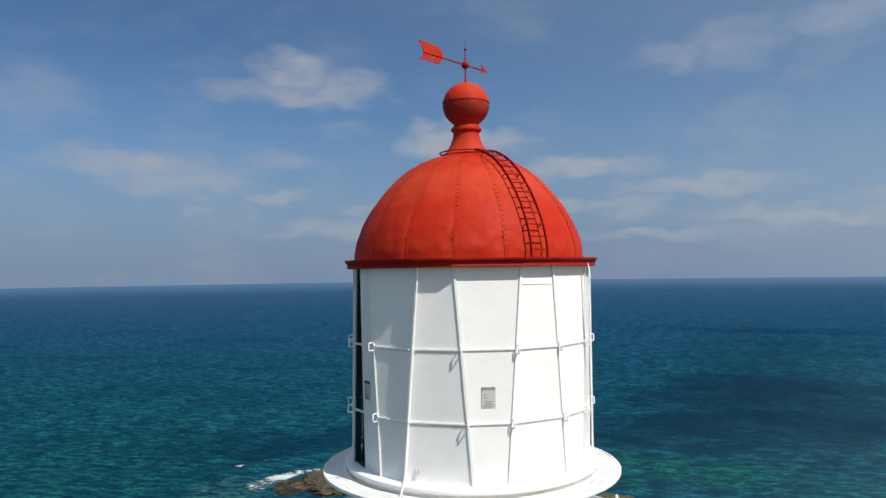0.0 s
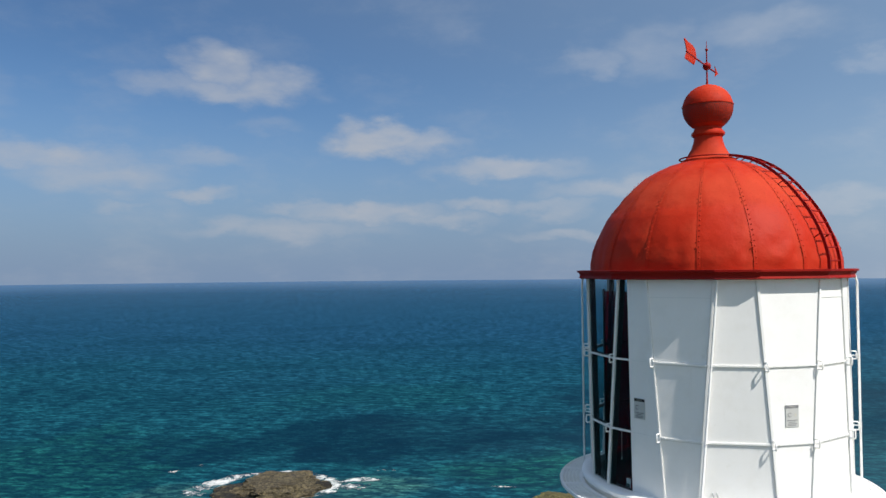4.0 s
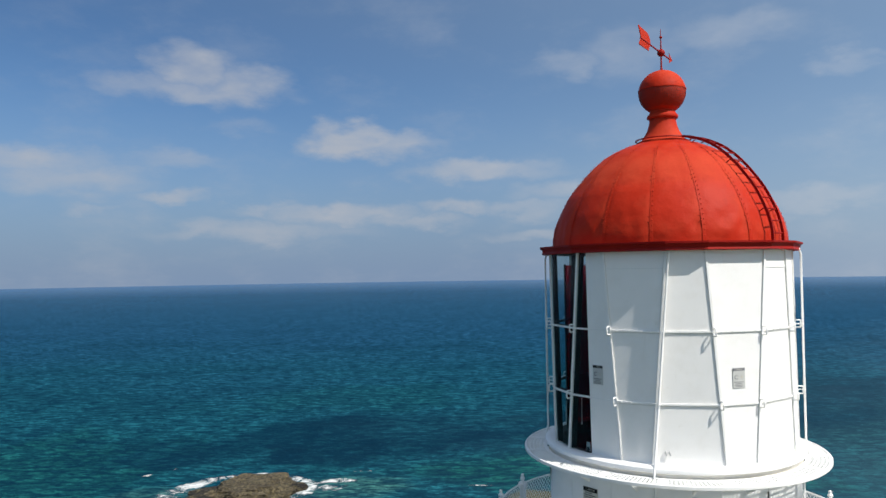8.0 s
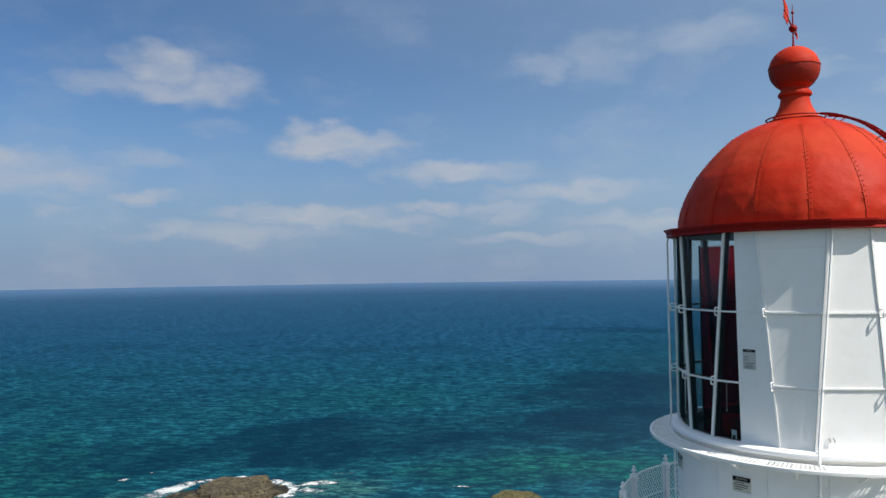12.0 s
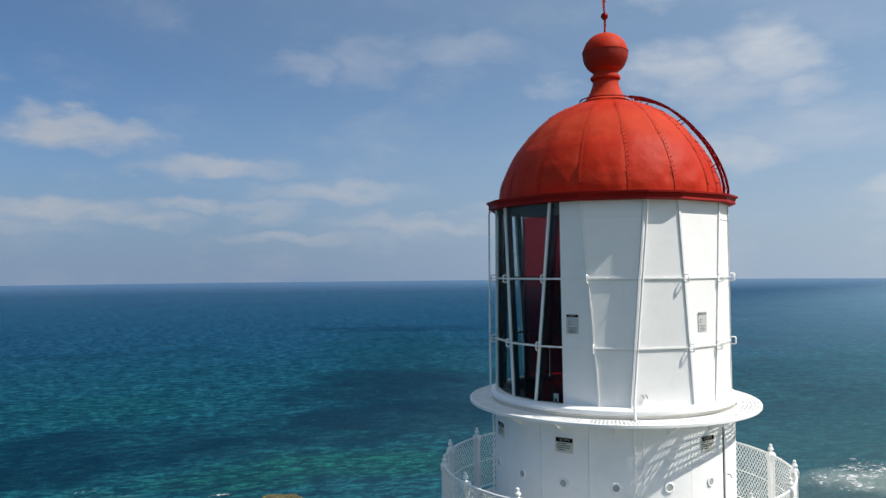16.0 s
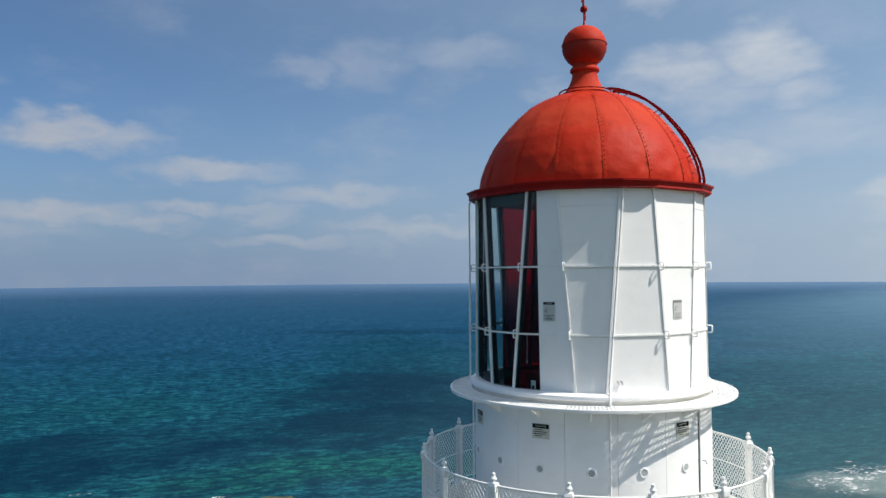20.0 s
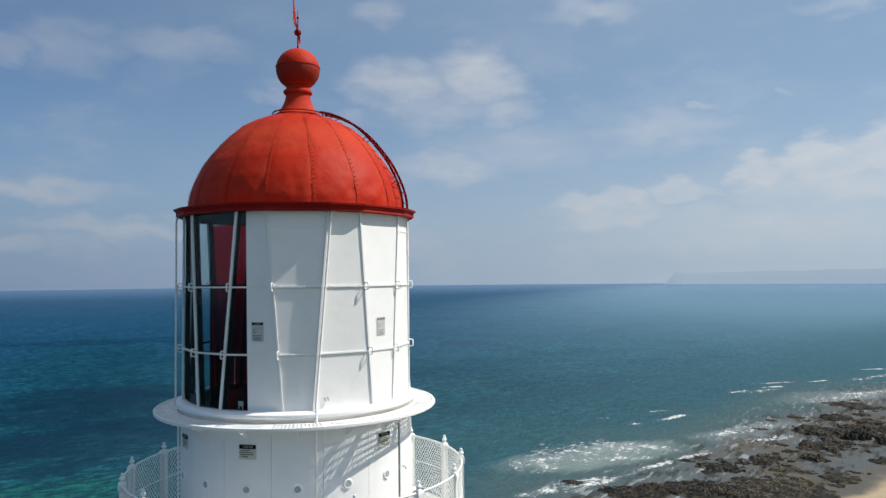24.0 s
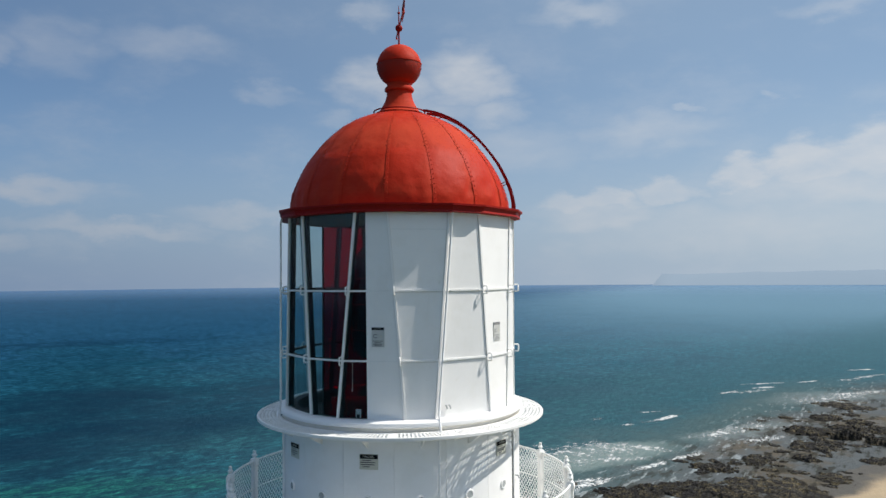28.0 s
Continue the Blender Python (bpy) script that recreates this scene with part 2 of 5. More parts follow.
def painted(name, base, faded, stain, rough=0.42, bump=0.25, spec=0.3, runs=0.22):
    """Old oil paint on sheet metal: brush relief, chalky fading, a few stains."""
    m = Nodes(name)
    wide = m.span(m.noise(1.1, 5, 0.6), 0.35, 0.7)
    fine = m.noise(38, 4, 0.6)
    c = m.mix(wide, base, faded)
    spots = m.span(m.noise(7, 6, 0.72), 0.64, 0.78)
    c = m.mix(m.math("MULTIPLY", spots, 0.55), c, stain)
    streak = m.span(m.noise(5, 5, 0.65, squeeze=(3.0, 3.0, 0.25)), 0.6, 0.82)
    c = m.mix(m.math("MULTIPLY", streak, runs), c, stain)
    blotch = m.span(m.noise(2.6, 7, 0.7), 0.48, 0.68)
    c = m.mix(m.math("MULTIPLY", blotch, runs * 0.6), c, stain)
    h = m.math("ADD", m.math("MULTIPLY", m.noise(3.2, 3, 0.5), 1.0), m.math("MULTIPLY", fine, 0.08))
    m.bump(h, bump, 0.02)
    return m.done(c, m.span(wide, 0, 1, rough - 0.06, rough + 0.12), 0.0, spec)


WHITE = painted("white gloss paint", (0.89, 0.875, 0.855), (0.86, 0.85, 0.835), (0.66, 0.63, 0.56), 0.38, 0.10)
WHITE_OLD = painted("weathered white paint", (0.82, 0.82, 0.80), (0.75, 0.76, 0.75), (0.50, 0.46, 0.38), 0.5, 0.25)
RED = painted("red roof paint", (0.43, 0.021, 0.006), (0.48, 0.046, 0.018), (0.24, 0.012, 0.006), 0.62, 0.9, 0.10, 0.42)
RED_DARK = painted("dark red trim paint", (0.25, 0.007, 0.006), (0.29, 0.011, 0.007), (0.18, 0.010, 0.008), 0.5, 0.2, 0.12)
WHITE_STAINED = painted("stained cream paint", (0.76, 0.73, 0.66), (0.68, 0.64, 0.56), (0.48, 0.42, 0.33), 0.5, 0.25, 0.2, 0.5)
CONCRETE = painted("weathered pale concrete", (0.60, 0.60, 0.57), (0.52, 0.52, 0.49), (0.28, 0.28, 0.22), 0.8, 0.5, 0.2, 0.5)
STEEL = painted("grey steel", (0.42, 0.43, 0.44), (0.5, 0.5, 0.5), (0.3, 0.25, 0.2), 0.45, 0.15)


def plain(name, color, rough, metal=0.0, spot=0.15):
    m = Nodes(name)
    v = m.span(m.noise(9, 5), 0.3, 0.75)
    return m.done(m.mix(m.math("MULTIPLY", v, spot), color, tuple(min(1, c * 1.6 + 0.02) for c in color)), rough, metal)


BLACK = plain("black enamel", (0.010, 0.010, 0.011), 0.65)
PRINT = plain("black sign print", (0.008, 0.008, 0.009), 0.9, 0.0, 0.0)
PRINT.node_tree.nodes["Principled BSDF"].inputs["Specular IOR Level"].default_value = 0.1
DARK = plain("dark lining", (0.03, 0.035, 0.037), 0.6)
SIGN_BACK = plain("sign face", (0.52, 0.52, 0.50), 0.4)
SIGN_CREAM = plain("sign cream face", (0.55, 0.53, 0.45), 0.4)
INK = plain("sign ink", (0.05, 0.05, 0.06), 0.8)
PALE_PRINT = plain("pale grey sign print", (0.20, 0.20, 0.21), 0.8)
SEALANT_SHADE = plain("pale sealant with edge shade", (0.68, 0.67, 0.64), 0.7)
BRASS = plain("aged brass", (0.30, 0.20, 0.07), 0.35, 0.9)


def window_glass(name, tint):
    m = Nodes(name)
    clear = m.n.new("ShaderNodeBsdfTransparent")
    clear.inputs[0].default_value = (*tint, 1)
    gloss = m.n.new("ShaderNodeBsdfGlossy")
    gloss.inputs["Roughness"].default_value = 0.03
    both = m.n.new("ShaderNodeMixShader")
    both.inputs[0].default_value = 0.022
    m.l.new(clear.outputs[0], both.inputs[1])
    m.l.new(gloss.outputs[0], both.inputs[2])
    m.l.new(both.outputs[0], m.n["Material Output"].inputs["Surface"])
    return m.mat


GLASS = window_glass("lantern glass", (0.83, 0.88, 0.88))
RED_GLASS = window_glass("red filter glass", (0.62, 0.03, 0.07))
LENS_DARK = plain("dark prism glass", (0.02, 0.024, 0.024), 0.15)
BULLSEYE = plain("porthole glass", (0.36, 0.38, 0.38), 0.12)


def sea_water():
    m = Nodes("sea water")
    geo = m.n.new("ShaderNodeNewGeometry").outputs["Position"]
    sep = m.n.new("ShaderNodeSeparateXYZ")
    m.l.new(geo, sep.inputs[0])
    # distance off the coast: the shore runs along the x axis, the open sea lies to the north of it
    off = m.math("ADD", m.math("MULTIPLY", sep.outputs[1], 0.88), m.math("MULTIPLY", sep.outputs[0], 0.30))
    wob = m.math("MULTIPLY", m.math("SUBTRACT", m.noise(0.004, 4, 0.55, geo), 0.5), 420)
    off = m.math("ADD", off, wob)
    deep = m.span(off, 150, 760)
    shallow, blue = (0.012, 0.102, 0.134), (0.020, 0.093, 0.186)
    c = m.mix(deep, shallow, blue)
    # beds of weed show dark, open sand between them green
    warp = m.n.new("ShaderNodeTexNoise")
    warp.inputs["Scale"].default_value, warp.inputs["Detail"].default_value, warp.inputs["Roughness"].default_value = 0.018, 6, 0.68
    m.l.new(geo, warp.inputs["Vector"])

    def vec(op, a, b):
        n = m.n.new("ShaderNodeVectorMath")
        n.operation = op
        for i, x in enumerate((a, b)):
            m.put(x, n.inputs[i])
        return n.outputs[0]

    stray = vec("SUBTRACT", warp.outputs["Color"], (0.5, 0.5, 0.5))
    moved = vec("ADD", geo, vec("MULTIPLY", stray, (190, 190, 0)))
    nudged = vec("ADD", geo, vec("MULTIPLY", stray, (50, 50, 0)))

    WEED, GREEN = (0.003, 0.015, 0.034), (0.011, 0.094, 0.088)
    patchy = m.span(m.noise(0.026, 6, 0.7, geo), 0.36, 0.58, 0.45, 1.0)

    def bed(c, x, y, rx, ry, turned, color, dense):
        place = nudged if ry < 30 else moved
        n = m.n.new("ShaderNodeVectorRotate")
        n.rotation_type = "Z_AXIS"
        m.l.new(vec("SUBTRACT", place, (x, y, 0)), n.inputs["Vector"])
        n.inputs["Angle"].default_value = -radians(turned)
        size = m.n.new("ShaderNodeVectorMath")
        size.operation = "LENGTH"
        m.l.new(vec("MULTIPLY", n.outputs[0], (1 / rx, 1 / ry, 0)), size.inputs[0])
        f = m.span(size.outputs["Value"], 1.25, 0.55, 0.0, dense)
        return m.mix(m.math("MULTIPLY", f, patchy) if color == WEED else f, c, color)

    sand = m.span(m.noise(0.012, 5, 0.62, geo), 0.52, 0.68)
    c = m.mix(m.math("MULTIPLY", sand, m.span(off, 560, 120, 0.0, 0.4)), c, GREEN)
    c = bed(c, -80, 270, 50, 60, 0, GREEN, 0.7)
    c = bed(c, 60, 375, 60, 45, 20, GREEN, 0.35)
    c = bed(c, 350, 560, 170, 70, 60, (0.008, 0.075, 0.090), 0.35)
    c = bed(c, 208, 338, 104, 60, 57, WEED, 0.88)
    c = bed(c, 300, 290, 85, 55, 40, WEED, 0.7)
    c = bed(c, 45, 280, 46, 34, 10, WEED, 0.75)
    c = bed(c, 450, 262, 140, 52, -22, WEED, 0.5)
    c = bed(c, 255, 132, 46, 18, -15, (0.030, 0.125, 0.112), 0.6)
    c = bed(c, 320, 450, 160, 100, 50, WEED, 0.12)
    c = bed(c, 175, 268, 90, 40, -25, WEED, 0.74)
    c = bed(c, 640, 190, 230, 75, -20, (0.010, 0.120, 0.150), 0.6)
    c = bed(c, 340, 175, 170, 75, -15, (0.018, 0.088, 0.092), 0.6)
    c = bed(c, -6, 285, 66, 34, 5, WEED, 0.7)
    c = bed(c, 88, 266, 40, 20, -10, WEED, 0.6)
    c = bed(c, 445, 700, 130, 42, -35, WEED, 0.5)
    # water made milky by air round the table rock
    c = bed(c, 22, 216, 20, 14, 0, (0.060, 0.190, 0.165), 0.75)
    c = bed(c, -32, 222, 15, 14, 0, (0.050, 0.170, 0.150), 0.6)
    c = bed(c, 95, 222, 50, 22, -5, GREEN, 0.95)
    c = bed(c, 132, 200, 48, 15, -36, (0.012, 0.125, 0.105), 0.85)
    reef = m.span(m.noise(0.0075, 7, 0.68, geo, (0.8, 1.2, 1.0)), 0.50, 0.62)
    c = m.mix(m.math("MULTIPLY", reef, m.span(off, 900, 200, 0.12, 0.5)), c, WEED)
    # wavelets: the dark near faces of the waves are painted into the colour
    WAVE_SHADE = (0.003, 0.022, 0.044)
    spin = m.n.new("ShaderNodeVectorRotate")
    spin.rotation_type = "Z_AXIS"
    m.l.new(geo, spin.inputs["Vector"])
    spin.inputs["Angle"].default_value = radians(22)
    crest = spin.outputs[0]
    c = m.mix(m.span(m.noise(0.06, 4, 0.6, crest, (0.7, 1.0, 1.0)), 0.50, 0.62, 0.0, 0.22), c, WAVE_SHADE)
    c = m.mix(m.span(m.noise(0.12, 4, 0.65, crest, (0.6, 1.0, 1.0)), 0.53, 0.61, 0.0, 0.32), c, WAVE_SHADE)
    c = m.mix(m.span(m.noise(0.24, 4, 0.65, crest, (0.6, 1.0, 1.0)), 0.51, 0.57, 0.0, 0.40), c, WAVE_SHADE)
    c = m.mix(m.span(m.noise(0.62, 4, 0.7, crest, (0.5, 1.0, 1.0)), 0.53, 0.56, 0.0, 0.66), c, WAVE_SHADE)

    # thin dark lines painted along the foot of the wavelets
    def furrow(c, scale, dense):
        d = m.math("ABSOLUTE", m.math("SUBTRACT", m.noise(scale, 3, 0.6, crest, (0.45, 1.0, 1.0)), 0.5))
        return m.mix(m.span(d, 0.060, 0.020, 0.0, dense), c, WAVE_SHADE)

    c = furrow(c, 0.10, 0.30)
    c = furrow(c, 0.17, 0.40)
    c = m.mix(m.span(m.noise(0.29, 2, 0.5, crest, (0.42, 1.0, 1.0)), 0.50, 0.54, 0.0, 0.62), c, WAVE_SHADE)
    # lighter facets of the crests, painted as brighter water
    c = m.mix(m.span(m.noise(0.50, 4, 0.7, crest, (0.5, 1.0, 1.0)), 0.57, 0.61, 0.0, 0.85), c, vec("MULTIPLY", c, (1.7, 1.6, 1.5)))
    # haze and glare over the far sunward water, painted as a paler colour
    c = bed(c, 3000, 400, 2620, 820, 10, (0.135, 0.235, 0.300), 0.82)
    # murky shallows over the rock shelf
    up = m.math("SUBTRACT", m.math("ADD", m.math("MULTIPLY", sep.outputs[0], -0.19), 114.4), sep.outputs[1])
    up = m.math("ADD", up, m.math("MULTIPLY", m.math("SUBTRACT", m.noise(0.03, 5, 0.6, geo), 0.5), 50))
    east = m.math("MULTIPLY", m.span(sep.outputs[0], 120, 190), m.span(sep.outputs[0], 560, 400))
    c = m.mix(m.math("MULTIPLY", m.span(up, -190, -30, 0.0, 0.55), m.span(sep.outputs[0], 60, 260)), c, (0.045, 0.105, 0.125))
    c = m.mix(m.math("MULTIPLY", m.span(up, -60, -5, 0.0, 0.8), east), c, (0.075, 0.112, 0.115))
    c = m.mix(m.math("MULTIPLY", m.span(up, -8, 14, 0.0, 0.75), east), c, (0.112, 0.114, 0.118))
    silt = m.span(m.noise(0.05, 6, 0.65, geo), 0.45, 0.62, 0.0, 0.85)
    c = m.mix(m.math("MULTIPLY", m.math("MULTIPLY", m.span(up, 0, 22), silt), east), c, (0.105, 0.088, 0.064))
    # foam drawn out in streaks between the rocks, dark weed under the water there
    strand = m.math("MULTIPLY", m.math("MULTIPLY", m.span(up, -22, 4), m.span(up, 40, 20)), east)
    kelp = m.span(m.noise(0.11, 6, 0.7, geo, (0.5, 1.4, 1.0)), 0.50, 0.58, 0.0, 0.75)
    c = m.mix(m.math("MULTIPLY", kelp, m.math("MULTIPLY", m.span(up, -14, 10), east)), c, (0.034, 0.034, 0.028))
    streak = m.span(m.noise(0.20, 7, 0.72, geo, (0.38, 1.6, 1.0)), 0.55, 0.61, 0.0, 0.55)
    c = m.mix(m.math("MULTIPLY", streak, strand), c, (0.36, 0.40, 0.41))
    # water whitened by the surf
    c = bed(c, 246, 92, 38, 17, -32, (0.20, 0.255, 0.245), 0.65)
    c = bed(c, 318, 54, 34, 9, -18, (0.17, 0.205, 0.205), 0.5)
    c = bed(c, 430, 30, 45, 16, -40, (0.17, 0.205, 0.21), 0.5)
    # stray whitecaps
    caps = m.span(m.noise(0.11, 3, 0.7, geo, (0.55, 1.6, 1.0)), 0.775, 0.80)
    gust = m.span(m.noise(0.012, 3, 0.5, geo), 0.45, 0.6)
    c = m.mix(m.math("MULTIPLY", caps, gust), c, (0.6, 0.62, 0.62))
    swell = m.noise(0.055, 4, 0.6, crest, (0.45, 1.1, 1.0))
    chop = m.noise(0.45, 5, 0.68, crest, (0.5, 1.1, 1.0))
    h = m.math("ADD", m.math("MULTIPLY", swell, 2.2), m.math("MULTIPLY", chop, 2.0))
    body, gloss = m.n.new("ShaderNodeBsdfDiffuse"), m.n.new("ShaderNodeBsdfGlossy")
    # light comes back from within the water, so the waves tilt the body's shading less than the gloss
    for x, tilt in ((body, 0.55), (gloss, 0.12)):
        b = m.n.new("ShaderNodeBump")
        b.inputs["Strength"].default_value, b.inputs["Distance"].default_value = 1.0, tilt
        m.l.new(h, b.inputs["Height"])
        m.l.new(b.outputs[0], x.inputs["Normal"])
    m.l.new(c, body.inputs["Color"])
    gloss.inputs["Roughness"].default_value = 0.13
    gloss.inputs["Color"].default_value = (0.66, 0.82, 1.0, 1)
    fresnel = m.n.new("ShaderNodeFresnel")
    fresnel.inputs["IOR"].default_value = 1.33
    both = m.n.new("ShaderNodeMixShader")
    m.l.new(m.math("ADD", m.math("MULTIPLY", m.math("POWER", fresnel.outputs[0], 7.0), 0.6), m.span(fresnel.outputs[0], 0.835, 0.93, 0.0, 0.36)), both.inputs[0])
    for k, x in enumerate((body, gloss)):
        m.l.new(x.outputs[0], both.inputs[k + 1])
    m.l.new(both.outputs[0], m.n["Material Output"].inputs["Surface"])
    return m.mat


SEA = sea_water()


def foam_white():
    m = Nodes("sea foam")
    geo = m.n.new("ShaderNodeNewGeometry").outputs["Position"]
    edge = m.n.new("ShaderNodeUVMap").outputs[0]
    s = m.n.new("ShaderNodeSeparateXYZ")
    m.l.new(edge, s.inputs[0])
    # the sheet breaks up towards its edge: there only the crests of the noise stay white
    n = m.math("ADD", m.math("MULTIPLY", m.math("SUBTRACT", m.noise(0.16, 4, 0.6, geo), 0.5), 1.3), m.math("MULTIPLY", m.math("SUBTRACT", m.noise(0.55, 7, 0.78, geo, (0.9, 1.3, 1.0)), 0.5), 2.6))
    a = m.math("ADD", m.math("ADD", n, m.math("MULTIPLY", s.outputs[0], 0.32)), m.math("SUBTRACT", s.outputs[1], 0.73))
    m.put(m.math("MULTIPLY", m.span(a, -0.12, 0.42, 0.0, 0.85), m.span(s.outputs[0], 0.0, 0.35)), m.bsdf.inputs["Alpha"])
    return m.done((0.72, 0.74, 0.73), 0.7)


FOAM = foam_white()


def rocky(name, dark, light, moss, amount):
    m = Nodes(name)
    geo = m.n.new("ShaderNodeNewGeometry").outputs["Position"]
    big = m.span(m.noise(0.16, 6, 0.65, geo), 0.35, 0.68)
    c = m.mix(big, dark, light)
    c = m.mix(m.math("MULTIPLY", m.span(m.noise(0.3, 5, 0.65, geo), 0.45, 0.62), amount), c, moss)
    tuft = m.span(m.noise(0.75, 4, 0.7, geo), 0.44, 0.58)
    c = m.mix(m.math("MULTIPLY", tuft, 0.75), c, tuple(0.42 * k for k in dark))
    speck = m.span(m.noise(1.25, 5, 0.7, geo), 0.50, 0.56)
    c = m.mix(m.math("MULTIPLY", speck, 0.85), c, tuple(0.35 * k for k in dark))
    fine = m.noise(1.15, 9, 0.72, geo)
    # crevice shade painted in: hollows of the bump get a darker colour
    c = m.mix(m.span(fine, 0.52, 0.36), c, tuple(0.3 * k for k in dark))
    m.bump(fine, 1.0, 2.6)
    return m.done(c, 0.85)


ROCK = rocky("limestone rock", (0.16, 0.122, 0.062), (0.36, 0.285, 0.155), (0.30, 0.24, 0.10), 0.6)
REEF = rocky("dark wet reef rock", (0.010, 0.008, 0.006), (0.055, 0.045, 0.026), (0.21, 0.165, 0.075), 0.75)
REEF_MOSS = rocky("brown weed-covered reef rock", (0.020, 0.015, 0.009), (0.085, 0.066, 0.032), (0.27, 0.21, 0.085), 0.85)
STACK = rocky("rock with dry yellow scrub", (0.24, 0.20, 0.06), (0.36, 0.29, 0.08), (0.20, 0.22, 0.05), 0.7)


def land():
    m = Nodes("beach sand and cliff top")
    geo = m.n.new("ShaderNodeNewGeometry").outputs["Position"]
    sep = m.n.new("ShaderNodeSeparateXYZ")
    m.l.new(geo, sep.inputs[0])
    sand = m.mix(m.span(m.noise(0.08, 6, 0.6, geo), 0.3, 0.7), (0.40, 0.30, 0.18), (0.33, 0.25, 0.155))
    wet = m.span(m.math("ADD", sep.outputs[2], m.math("MULTIPLY", m.noise(0.06, 5, 0.6, geo), 0.4)), 0.45, 0.9)
    c = m.mix(wet, (0.060, 0.055, 0.045), sand)
    scrub = m.mix(m.span(m.noise(0.5, 6, 0.65, geo), 0.35, 0.65), (0.05, 0.065, 0.02), (0.12, 0.11, 0.045))
    c = m.mix(m.span(sep.outputs[2], 3.5, 7.0), c, scrub)
    m.bump(m.noise(0.9, 6, 0.6, geo), 0.6, 0.5)
    return m.done(c, 0.8)


LAND = land()


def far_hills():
    m = Nodes("far hills with haze glow")
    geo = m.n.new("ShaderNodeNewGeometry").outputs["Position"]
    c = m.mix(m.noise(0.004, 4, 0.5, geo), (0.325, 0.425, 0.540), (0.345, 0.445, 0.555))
    # the haze in front of the hills is given to them as a pale glow
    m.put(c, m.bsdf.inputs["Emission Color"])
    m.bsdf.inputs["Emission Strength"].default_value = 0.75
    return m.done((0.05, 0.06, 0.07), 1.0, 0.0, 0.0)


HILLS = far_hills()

# ---- building helpers ----
PLACED = {}


def thing(name, base, label, category, group="", kind=""):
    ob = new(name)
    ob.location = base
    PLACED[ob] = Matrix.Translation(base)
    return tagged(ob, label, category, group, kind)


def mesh_of(name, bm, smooth=None):
    me = bpy.data.meshes.new(name)
    bm.normal_update()
    bm.to_mesh(me)
    bm.free()
    if smooth:
        for p in me.polygons:
            p.use_smooth = True
        me.set_sharp_from_angle(angle=radians(smooth))
    return me


def part(name, bm, material, parent=None, label="", m=None, smooth=35):
    """Links a bmesh (or a mesh that others share) as one object under its thing or part; coordinates are the world's."""
    me = bm if isinstance(bm, bpy.types.Mesh) else mesh_of(name, bm, smooth)
    if not me.materials:
        me.materials.append(material)
    ob = new(name, me)
    m = m or Matrix()
    ob.matrix_basis = m
    if parent is not None:
        ob.parent = parent
        ob.matrix_parent_inverse = PLACED[parent].inverted()
    PLACED[ob] = m
    return tagged(ob, label) if label else ob


def turn(deg):
    return Matrix.Rotation(radians(deg), 4, "Z")


def polar(r, deg, z):
    return Vector((r * math.cos(radians(deg)), r * math.sin(radians(deg)), z))


def revolve(profile, a0=0.0, a1=360.0, steps=64, bm=None, closed=False):
    """Turns an outline of (radius, height) round the axis."""
    bm = bm or bmesh.new()
    whole = abs(a1 - a0) > 359.9
    rings = []
    for i in range(steps if whole else steps + 1):
        a = a0 + (a1 - a0) * i / steps
        rings.append([bm.verts.new(polar(r, a, z)) for r, z in profile])
    n = len(profile)
    for i in range(steps):
        p, q = rings[i], rings[(i + 1) % len(rings)]
        for j in range(n if closed else n - 1):
            k = (j + 1) % n
            bm.faces.new((p[j], q[j], q[k], p[k]))
    if closed and not whole:
        bm.faces.new(rings[0])
        bm.faces.new(rings[-1][::-1])
    bmesh.ops.recalc_face_normals(bm, faces=bm.faces)
    return bm


def ring_block(r0, r1, z0, z1, a0=0.0, a1=360.0, steps=64, bm=None, ease=0.0):
    e = ease
    if e:
        out = [(r0, z0), (r1 - e, z0), (r1, z0 + e), (r1, z1 - e), (r1 - e, z1), (r0, z1)]
    else:
        out = [(r0, z0), (r1, z0), (r1, z1), (r0, z1)]
    return revolve(out, a0, a1, steps, bm, True)


def tube(points, r, sides=8, bm=None, cap=True):
    """A rod of even thickness along a line of points."""
    bm = bm or bmesh.new()
    pts = [Vector(p) for p in points]
    rings = []
    for i, p in enumerate(pts):
        d = (pts[min(i + 1, len(pts) - 1)] - pts[max(i - 1, 0)]).normalized()
        u = d.orthogonal().normalized() if i == 0 else (u - d * u.dot(d)).normalized()
        v = d.cross(u)
        rr = r[i] if isinstance(r, (list, tuple)) else r
        rings.append([bm.verts.new(p + (u * math.cos(k * math.tau / sides) + v * math.sin(k * math.tau / sides)) * rr) for k in range(sides)])
    for a, b in zip(rings, rings[1:]):
        for k in range(sides):
            bm.faces.new((a[k], a[(k + 1) % sides], b[(k + 1) % sides], b[k]))
    if cap:
        bm.faces.new(rings[0][::-1])
        bm.faces.new(rings[-1])
    return bm


def slab(corners, normal, thick, bm=None):
    """A sheet with the given corners, thickened against its normal."""
    bm = bm or bmesh.new()
    n = Vector(normal).normalized() * thick
    top = [bm.verts.new(Vector(c)) for c in corners]
    low = [bm.verts.new(Vector(c) - n) for c in corners]
    bm.faces.new(top)
    bm.faces.new(low[::-1])
    k = len(top)
    for i in range(k):
        bm.faces.new((top[i], low[i], low[(i + 1) % k], top[(i + 1) % k]))
    bmesh.ops.recalc_face_normals(bm, faces=bm.faces)
    return bm


